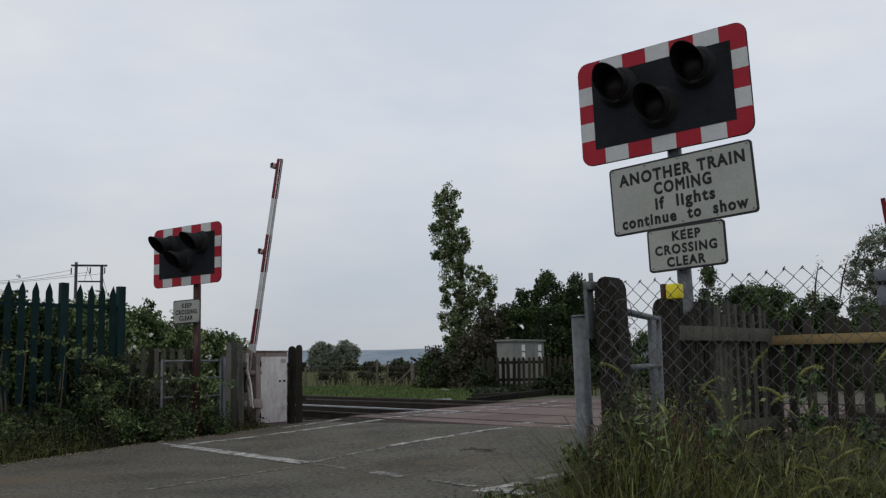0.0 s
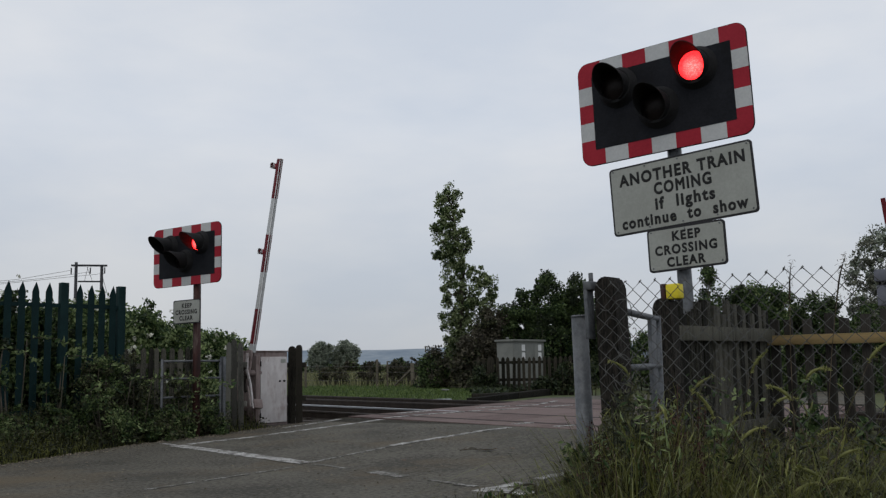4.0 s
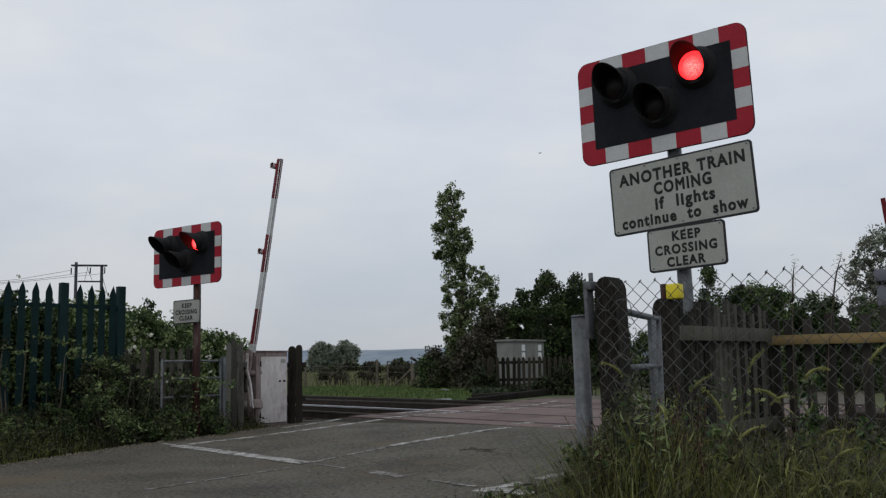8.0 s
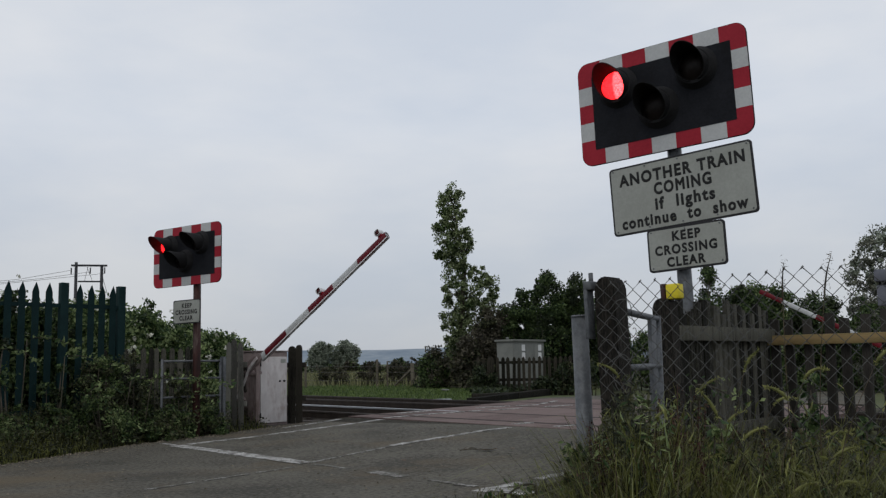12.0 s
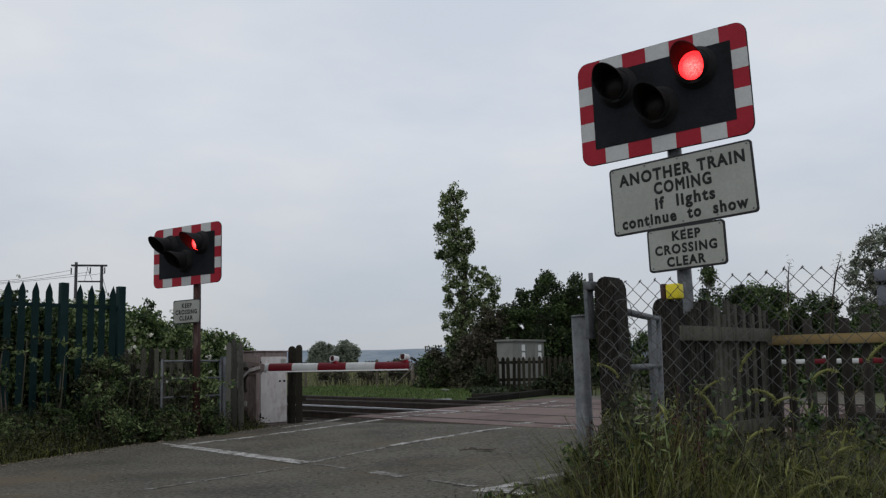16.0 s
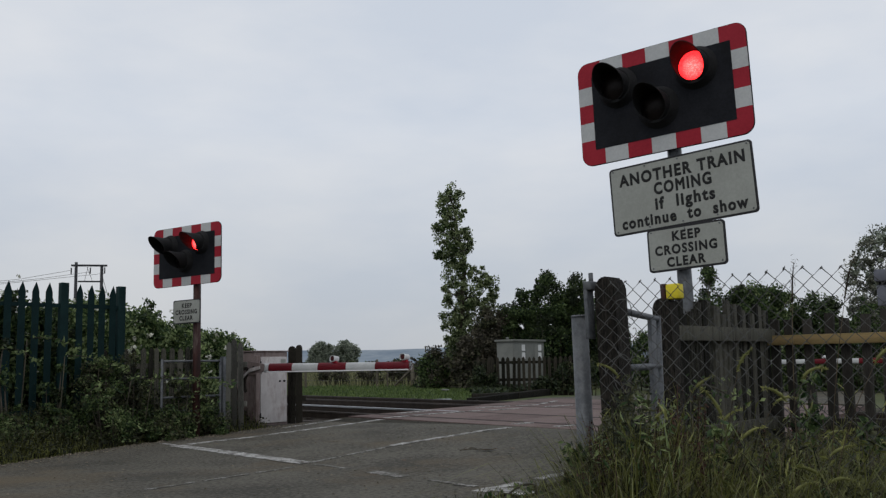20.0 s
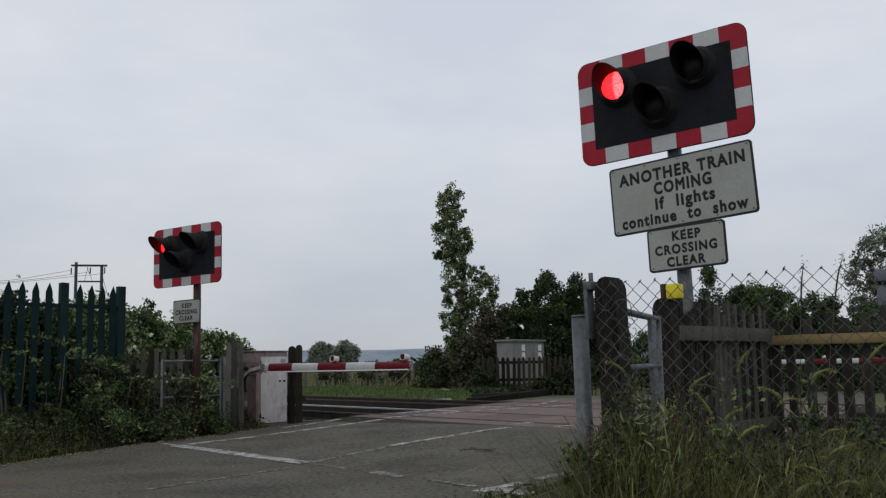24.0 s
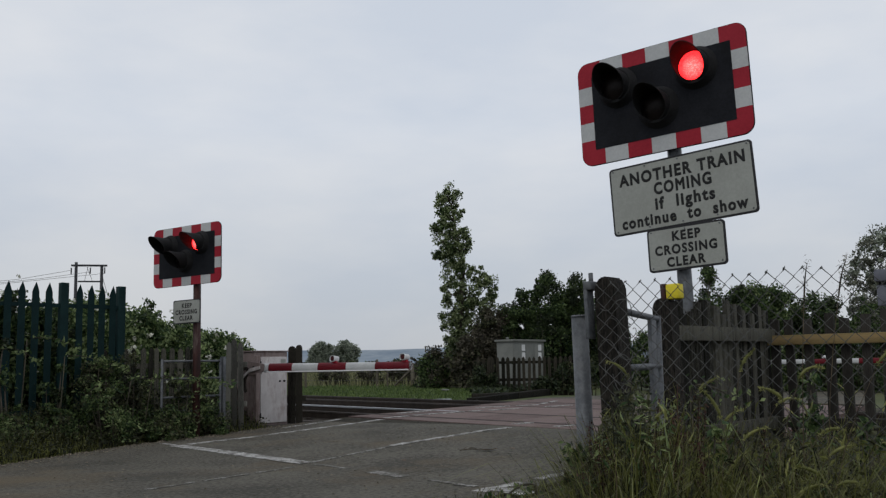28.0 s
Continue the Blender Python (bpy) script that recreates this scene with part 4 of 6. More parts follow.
def build_grasses():
    rng = np.random.default_rng(21)
    # dark weeds between the lane and the palisade
    edge = lambda s, u: u < road_left(s) - 0.02
    b1 = scatter(14000, -1, 9.9, -13.0, -9.4, rng, edge)
    d = np.array([min(1.0, (road_left(b[0] * SA + b[1] * CA) - (b[0] * CA - b[1] * SA)) / 1.3) for b in b1])
    g = blades(b1, 0.10 + 0.56 * d, 0.008, 0.5, rng)
    tagged(part("verge_weeds", g, M_GRASS), "dark tangled weeds and grass on the verge by the palisade", "weeds", kind="stuff")
    lf = scatter(36000, -1, 9.9, -13.0, -9.6, rng, lambda s, u: u < road_left(s) - 0.12)
    dd = np.array([min(1.0, (road_left(b[0] * SA + b[1] * CA) - (b[0] * CA - b[1] * SA)) / 1.2) for b in lf])
    lf[:, 2] += rng.uniform(0.02, 1, len(lf)) ** 0.7 * (0.10 + 0.62 * dd)
    tagged(part("verge_leaves", leaves(lf, 0.021, rng, 0.4), M_LEAF_WEED), "low leafy weeds on the verge by the palisade", "weeds", kind="stuff")
    # long grass round the near fence
    def by_fence(s, u):
        x, y = s * SA + u * CA, s * CA - u * SA
        return y > 2.7 and 0.130 < x / y < 0.62 and u > (-2.72 if s < 5.4 else -2.5)

    def tuft(b):
        """Uneven height in clumps, lower by the edge of the lane."""
        x, y = b[:, 0], b[:, 1]
        lumps = 1.0 + 0.13 * np.sin(x * 9.1 + 2.3 * np.sin(y * 4.0)) + 0.10 * np.sin(y * 11.0 + x * 5.0)
        near = np.interp(x / y, (0.12, 0.135, 0.16, 0.2, 0.3), (0.44, 0.58, 0.72, 0.78, 0.70))
        return lumps * np.where(x * SA + y * CA < 4.0, near, np.minimum(near, 0.55))

    b2 = np.concatenate([scatter(17000, 2.4, 7.3, -2.75, 2.6, rng, by_fence), scatter(12000, 2.4, 4.0, -2.75, 1.5, rng, by_fence)])
    tagged(part("long_grass", blades(b2, tuft(b2), 0.0026, np.interp(b2[:, 0] / b2[:, 1], (0.13, 0.16, 0.32), (0.10, 0.5, 0.9)), rng), M_GRASS), "long green grass round the wire fence", "grass", kind="stuff")
    b3 = scatter(7500, 2.4, 7.3, -2.75, 2.6, rng, by_fence)
    tagged(part("dry_grass", blades(b3, 1.0 * tuft(b3), 0.0016, np.interp(b3[:, 0] / b3[:, 1], (0.13, 0.16, 0.32), (0.08, 0.4, 0.8)), rng), M_GRASSDRY), "dry straw-coloured grass stems round the wire fence", "grass", kind="stuff")
    b6 = scatter(2400, 3.6, 5.2, -2.7, -1.9, rng, lambda s, u: by_fence(s, u) and (s * SA + u * CA) > 0.15 * (s * CA - u * SA))
    tagged(part("tall_grass", blades(b6, 1.05 * tuft(b6), 0.0024, np.interp(b6[:, 0] / b6[:, 1], (0.15, 0.32), (0.08, 0.5)), rng), M_GRASS), "taller green grass at the foot of the timber post", "grass", kind="stuff")
    b8 = scatter(460, 2.8, 6.4, -2.7, 1.6, rng, by_fence)
    tagged(part("broad_grass", blades(b8, 0.98 * tuft(b8), 0.0042, np.interp(b8[:, 0] / b8[:, 1], (0.13, 0.32), (0.12, 0.8)), rng), M_LEAF_BRIGHT), "broad pale green blades among the long grass", "grass", kind="stuff")
    lw = scatter(16000, 2.6, 6.4, -2.72, 1.4, rng, by_fence)
    lw[:, 2] += rng.uniform(0.1, 1.0, len(lw)) * tuft(lw)
    tagged(part("broad_weeds", leaves(lw, 0.017, rng, 0.3), M_GRASS), "low leafy weeds at the foot of the wire fence", "weeds", kind="stuff")
    wd = scatter(6500, 3.0, 3.75, -2.72, -1.55, rng, lambda s, u: by_fence(s, u) and (s * SA + u * CA) / (s * CA - u * SA) < 0.21)
    wd[:, 2] += rng.uniform(0.15, 1.08, len(wd)) * tuft(wd)
    tagged(part("dark_weeds", leaves(wd, 0.017, rng, 0.3), M_LEAF_WEED), "dark brownish weeds at the foot of the posts", "weeds", kind="stuff")
    b10 = scatter(240, 2.7, 5.6, -2.6, 1.8, rng, by_fence)
    tagged(part("pale_blades", blades(b10, 1.02 * tuft(b10), 0.0034, np.interp(b10[:, 0] / b10[:, 1], (0.13, 0.32), (0.15, 1.0)), rng), M_PALEBLADE), "bent pale yellow-green blades among the long grass", "grass", kind="stuff")
    ls = scatter(520, 2.8, 3.8, -2.72, -1.2, rng, lambda s, u: by_fence(s, u) and (s * SA + u * CA) < 0.24 * (s * CA - u * SA))
    ls[:, 2] += rng.uniform(0.45, 1.02, len(ls)) * tuft(ls)
    tagged(part("leafy_weeds", leaves(ls, 0.028, rng, 0.22), M_LEAF_BRIGHT), "fresh narrow-leaved weeds at the foot of the posts", "weeds", kind="stuff")
    # dock stems with rusty seed along their upper third
    stems, seeds = [], []
    more = tuple((rng.uniform(0.142, 0.27), rng.uniform(3.2, 4.2), rng.uniform(0.56, 0.76)) for _ in range(34))
    for q, y, h in more + ((0.232, 3.7, 0.90), (0.243, 3.75, 0.86), (0.238, 3.6, 0.80), (0.25, 3.9, 0.82), (0.166, 3.6, 0.70), (0.158, 3.5, 0.66), (0.178, 3.7, 0.72), (0.305, 3.6, 0.74), (0.315, 3.8, 0.72), (0.225, 3.5, 0.72), (0.29, 4.0, 0.68), (0.36, 4.2, 0.70), (0.205, 4.0, 0.84), (0.148, 3.9, 0.74)):
        b = np.array([q * y, y, 0.0])
        a = rng.uniform(-0.08, 0.08, 2)
        line = [b + np.array([a[0] * k, a[1] * k, h * k]) for k in (0, 0.35, 0.7, 1.0)]
        stems.append(thread(line, (0.003, 0.0026, 0.002, 0.001)))
        k = rng.uniform(0.6, 1.0, 90)
        seeds.append(b + np.stack([a[0] * k, a[1] * k, h * k], 1) + rng.normal(size=(90, 3)) * np.array([0.010, 0.010, 0.004]))
    tagged(part("dock_seed", leaves(np.concatenate(seeds), 0.0055, rng, 0.6), M_DOCK), "rusty brown dock seed heads among the long grass", "weeds", kind="stuff")
    tagged(part("dock_stems", join(*stems), M_DOCK), "thin reddish dock stems among the long grass", "weeds", kind="stuff")
    tips = scatter(80, 2.6, 6.2, -2.7, 2.2, rng, by_fence)
    stems, ears = [], []
    for b in tips:
        h, a = rng.uniform(0.5, 0.86), rng.uniform(0, 6.28)
        lean, nod, size = rng.uniform(0.02, 0.3), rng.uniform(0.2, 1.1), rng.uniform(0.05, 0.09)
        d = np.array([math.cos(a), math.sin(a), 0.0])
        up = np.array([0, 0, 1.0])
        line = [b + d * (lean * h * q * q) + up * (h * q) for q in (0, 0.35, 0.7, 1.0)]
        stems.append(thread(line, (0.0019, 0.0017, 0.0015, 0.0012)))
        tilt = 2 * lean
        run = [line[-1]]
        for k in range(5):
            tilt += nod / 5
            run.append(run[-1] + (d * math.sin(tilt) + up * math.cos(tilt)) * size / 5)
        ears.append(thread(run, (0.0014, 0.0038, 0.0044, 0.0038, 0.0026, 0.0007)))
    tagged(part("seed_heads", join(*ears), M_SEED), "yellow-green nodding seed heads among the long grass", "grass", kind="stuff")
    tagged(part("seed_stems", join(*stems), M_GRASS), "thin stems of the seed heads among the long grass", "grass", kind="stuff")
    # fine pale grass beyond the wire
    bf = scatter(12000, 3.9, 8.0, -2.4, 3.2, rng, lambda s, u: 4.0 < s * CA - u * SA < 7.4 and 0.24 < (s * SA + u * CA) / (s * CA - u * SA) < 0.60)
    tagged(part("pale_grass", blades(bf, np.interp(bf[:, 1], (4.0, 7.4), (0.56, 0.40)), 0.0026, 0.6, rng), M_GRASSPALE), "fine pale grass beyond the wire fence", "grass", kind="stuff")
    # short grass on the rest of the near verge
    bv = scatter(11000, -4.0, 6.6, -4.22, 3.0, rng, lambda s, u: not by_fence(s, u))
    uv = bv[:, 0] * CA - bv[:, 1] * SA
    tagged(part("verge_grass", blades(bv, np.interp(uv, (-4.2, -3.7, -3.0), (0.09, 0.13, 0.24)), 0.005, 0.6, rng), M_GRASS), "short rough grass on the near verge", "grass", kind="stuff")
    ed = scatter(900, 4.6, 7.6, -4.6, -3.7, rng, lambda s, u: u > road_right(s) - 0.05 - 0.12 * math.sin(s * 5.0))
    tagged(part("edge_grass", blades(ed, 0.15, 0.004, 0.7, rng), M_GRASS), "ragged grass hanging over the edge of the lane", "grass", kind="stuff")
    # bank beyond the tracks
    b4 = scatter(22000, 17, 36, -34, -13, rng, lambda s, u: skew(s, u) > 18.4 and (s * SA + u * CA) < 0.03 * (s * CA - u * SA))
    tagged(part("bank_grass", blades(b4, 0.13, 0.014, 0.5, rng), M_GRASSLAWN), "lush short green grass on the bank beyond the tracks", "grass", kind="stuff")
    b7 = scatter(5000, 21, 29, -24, -13, rng, lambda s, u: skew(s, u) > 18.6 and u < road_left(s) - 0.6 and (s * SA + u * CA) > 0.028 * (s * CA - u * SA))
    b7 = b7[(b7[:, 0] - 0.62) * 0.937 - (b7[:, 1] - 23.4) * 0.350 < -0.75]
    b7[:, 2] += rng.uniform(0.0, 0.28, len(b7))
    tagged(part("trackside_weeds", leaves(b7, 0.07, rng, 0.45), M_LEAF_DARK), "dark low weeds round the trackside pickets", "weeds", kind="stuff")
    b5 = scatter(16000, 30, 70, -75, -22, rng)
    tagged(part("field_grass", blades(b5, 0.5, 0.03, 0.5, rng), M_FIELDGRASS), "rough tall grass in the field", "grass", kind="stuff")


build_grasses()


# ---- road signals ----
LENSES = []


def band_row(x0, x1, n, corner):
    """Ends of n bands along a border; the two corner bands have the given length."""
    inner = (x1 - x0 - 2 * corner) / (n - 2)
    return [x0, x0 + corner] + [x0 + corner + inner * (i + 1) for i in range(n - 2)] + [x1]


def signal_lamp(parent, x, z, y, lit, k, which):
    """A hooded lamp: a can with a round opening and, in it, a turning globe with one lit side."""
    R, r = 0.150 * k, 0.104 * k
    mouth = y - 0.060 * k
    cy = mouth + math.sqrt(R * R - r * r) - 0.004
    bm = bmesh.new()
    n = 40
    prof = ((r, mouth + 0.012), (r, mouth), (0.128 * k, mouth), (0.143 * k, mouth + 0.028 * k), (0.160 * k, -0.002))
    rings = [[bm.verts.new((x + q * math.cos(6.28319 * i / n), yy, z + q * math.sin(6.28319 * i / n))) for i in range(n)] for q, yy in prof]
    for r0, r1 in zip(rings, rings[1:]):
        for i in range(n):
            bm.faces.new((r0[i], r0[(i + 1) % n], r1[(i + 1) % n], r1[i]))
    bmesh.ops.recalc_face_normals(bm, faces=bm.faces[:])
    lamp = part("lamp_housing", bm, M_HOOD, parent, "black lamp housing")
    part("lamp_can", tube([(x, 0.013, z), (x, cy + R + 0.01, z)], R + 0.012, 28), M_HOOD, lamp, "black lamp can behind the board")
    bm = bmesh.new()
    n, t = 30, 0.005
    rh = 0.115 if k <= 1 else 0.1185
    prev = None
    for i in range(n + 1):
        a = radians(-75 + 330 * i / n)
        ln = 0.10 + 0.24 * max(0.0, 0.5 + 0.5 * math.sin(a)) ** 1.0 if k > 1 else 0.05 + 0.21 * max(0.0, 0.5 + 0.5 * math.sin(a)) ** 1.3
        ring = []
        for rr, yy in ((rh, mouth + 0.004), (rh, y - 0.03 * k - ln), (rh - t, y - 0.03 * k - ln), (rh - t, mouth + 0.004)):
            ring.append(bm.verts.new((x + rr * math.cos(a), yy, z + rr * math.sin(a))))
        if prev:
            for q in range(4):
                bm.faces.new((prev[q], prev[(q + 1) % 4], ring[(q + 1) % 4], ring[q]))
        else:
            bm.faces.new(ring)
        prev = ring
    bm.faces.new(prev[::-1])
    bmesh.ops.recalc_face_normals(bm, faces=bm.faces[:])
    part("hood", bm, M_HOOD, lamp, "deep black hood")
    bm = bmesh.new()
    rows, cols = 22, 40
    edge = 44.2
    steps = [edge * i / 9 for i in range(10)] + [edge + (180 - edge) * i / (rows - 10) for i in range(1, rows - 9)]
    tip = bm.verts.new((0, -R, 0))
    grid = []
    for a in steps[1:-1]:
        grid.append([bm.verts.new((R * math.sin(radians(a)) * math.cos(6.28319 * i / cols), -R * math.cos(radians(a)), R * math.sin(radians(a)) * math.sin(6.28319 * i / cols))) for i in range(cols)])
    end = bm.verts.new((0, R, 0))
    for i in range(cols):
        j = (i + 1) % cols
        bm.faces.new((tip, grid[0][j], grid[0][i])).material_index = 1
        bm.faces.new((end, grid[-1][i], grid[-1][j]))
        for q in range(len(grid) - 1):
            f = bm.faces.new((grid[q][i], grid[q][j], grid[q + 1][j], grid[q + 1][i]))
            f.material_index = 1 if steps[q + 2] <= edge + 0.01 else 0
    bmesh.ops.recalc_face_normals(bm, faces=bm.faces[:])
    lens = part("lens", bm, (M_LENSDARK, lit), lamp, "amber lens" if which == "amber" else "red lens", pose(x, cy, z))
    LENSES.append((lens, which, (x, cy, z)))


def sign_plate(parent, name, cx, cz, w, h, y, k, label):
    pl = part(name, plate(rounded(cx - w / 2, cx + w / 2, cz - h / 2, cz + h / 2, 0.028 * k), y, y + 0.012), M_SIGNBACK, parent, label)
    b = 0.014 * k
    part("face", plate(rounded(cx - w / 2 + b, cx + w / 2 - b, cz - h / 2 + b, cz + h / 2 - b, 0.02 * k), y - 0.003, y - 0.0005), M_SIGNFACE, pl, "dull white sign face")
    nb = 5 if w > 0.8 else 3
    bolt = None
    for zz in (cz - h / 2 + 0.03 * k, cz + h / 2 - 0.025 * k):
        for i in range(nb):
            mm = pose(cx - w / 2 + 0.035 * k + (w - 0.07 * k) * i / (nb - 1), y, zz)
            if bolt is None:
                bolt = part("bolt", tube([(0, -0.002, 0), (0, -0.007, 0)], 0.006 * k, 8), M_GALV, pl, m=mm)
            else:
                again(bolt, mm)
    return pl


def road_signal(m, k, pole_x, pole_mat, label, big_sign, keep):
    th = thing("road_signal", m, label, "traffic light", "road signals")
    W, H, cz, b = 1.325 * k, 0.814 * k, 2.898, 0.118 * k
    part("pole", tube([(pole_x, 0.09, -0.4), (pole_x, 0.09, cz + 0.15)], 0.051 * k, 20), pole_mat, th, "round steel pole")
    br = bmesh.new()
    for zz in (cz - 0.22, cz + 0.08):
        box(pole_x - 0.16, pole_x + 0.16, 0.012, 0.05, zz - 0.02, zz + 0.02, 0.0, br)
    part("bracket", br, M_GALV, th)
    board = part("backing_board", plate(rounded(-W / 2, W / 2, cz - H / 2, cz + H / 2, 0.085 * k), 0.0, 0.012), M_BLACKBOARD, th, "dark grey backing board")
    part("panel", plate(rounded(-W / 2 + b, W / 2 - b, cz - H / 2 + b, cz + H / 2 - b, 0.012), -0.006, -0.0015), M_BLACKBOARD, board)
    xs = band_row(-W / 2, W / 2, 7, 0.195 * k)
    zs = band_row(cz - H / 2, cz + H / 2, 5, 0.195 * k)
    y0, y1 = -0.004, -0.001
    rim = 0.004
    for zt, zb in ((cz + H / 2 - rim, cz + H / 2 - b), (cz - H / 2 + b, cz - H / 2 + rim)):
        for i in range(1, 6):
            part("band", plate([(xs[i], zb), (xs[i + 1], zb), (xs[i + 1], zt), (xs[i], zt)], y0, y1), M_WHITE if i % 2 else M_RED, board)
    for xa, xb in ((-W / 2 + rim, -W / 2 + b), (W / 2 - b, W / 2 - rim)):
        for i in range(1, 4):
            part("band", plate([(xa, zs[i]), (xb, zs[i]), (xb, zs[i + 1]), (xa, zs[i + 1])], y0, y1), M_WHITE if i % 2 else M_RED, board)
    R = 0.08 * k
    for sx in (-1, 1):
        for sz in (-1, 1):
            X, Z = sx * (W / 2 - rim), (H / 2 - rim)
            arc = [(X - sx * R + sx * R * math.sin(radians(a)), cz + sz * (Z - R + R * math.cos(radians(a)))) for a in (0, 18, 36, 54, 72, 90)]
            xi, zi = sx * (W / 2 - 0.195 * k), cz + sz * (H / 2 - 0.195 * k)
            out = [(xi, cz + sz * Z)] + arc + [(X, zi), (sx * (W / 2 - b), zi), (sx * (W / 2 - b), cz + sz * (H / 2 - b)), (xi, cz + sz * (H / 2 - b))]
            part("band", plate(out, y0, y1), M_RED, board, "red corner band")
    ox = -0.02 * k
    signal_lamp(th, -0.306 * k + ox, cz + 0.15 * k, -0.006, M_REDLIT, k, "left")
    signal_lamp(th, 0.306 * k + ox, cz + 0.15 * k, -0.006, M_REDSPOT, k, "right")
    signal_lamp(th, ox, cz - 0.075 * k, -0.006, M_AMBERLIT, k, "amber")
    if big_sign:
        pl = sign_plate(th, "warning_sign", 0.092, 2.18, 1.078, 0.511, 0.0, 1.0, "white rectangular warning sign with black border")
        pl.matrix_basis = pose(0.092, 0, 2.191) @ pose(0, 0, 0, 0, -1.2) @ pose(-0.092, 0, -2.183)
        lettering("ANOTHER TRAIN", -0.372, 0.575, 2.291, 0.086, -0.004, pl)
        lettering("COMING", -0.105, 0.327, 2.184, 0.086, -0.004, pl)
        lettering("if  lights", -0.105, 0.342, 2.074, 0.086, -0.004, pl)
        lettering("continue  to  show", -0.375, 0.565, 1.969, 0.083, -0.004, pl)
    cx, zc, w, h = keep
    pl = sign_plate(th, "keep_clear_sign", cx, zc, w, h, 0.0, 1.0, "small white sign with black border")
    q = w / 0.577
    lettering("KEEP", cx - 0.098 * q, cx + 0.113 * q, zc + 0.058 * q, 0.066 * q, -0.004, pl)
    lettering("CROSSING", cx - 0.234 * q, cx + 0.225 * q, zc - 0.036 * q, 0.066 * q, -0.004, pl)
    lettering("CLEAR", cx - 0.15 * q, cx + 0.137 * q, zc - 0.125 * q, 0.066 * q, -0.004, pl)
    return th


near_pose = pose(1.637, 6.7, 1.0, 0, 0, -36.68) @ pose(0, 0, 0, -2.27) @ pose(0, 0, 0, 0, -2.95) @ pose(0, 0, -1.0)
road_signal(near_pose, 1.0, 0.035, M_GALV, "road signal with red and white border above two white signs", True, (0.102, 1.777, 0.577, 0.314))
left_pose = pose(-3.729, 13.9, 1.0, 0, 0, -33.4) @ pose(0, 0, 0, -0.47) @ pose(0, 0, 0, 0, -0.94) @ pose(0, 0, -1.0)
# the second signal, a little larger in the board and lower on its pole
road_signal(left_pose @ pose(0, 0, -0.276), 1.077, 0.13, M_RUSTPOLE, "road signal with red and white border on a red-brown pole", False, (0.011, 2.079, 0.567, 0.344))


# ---- barriers ----
BOOMS = []


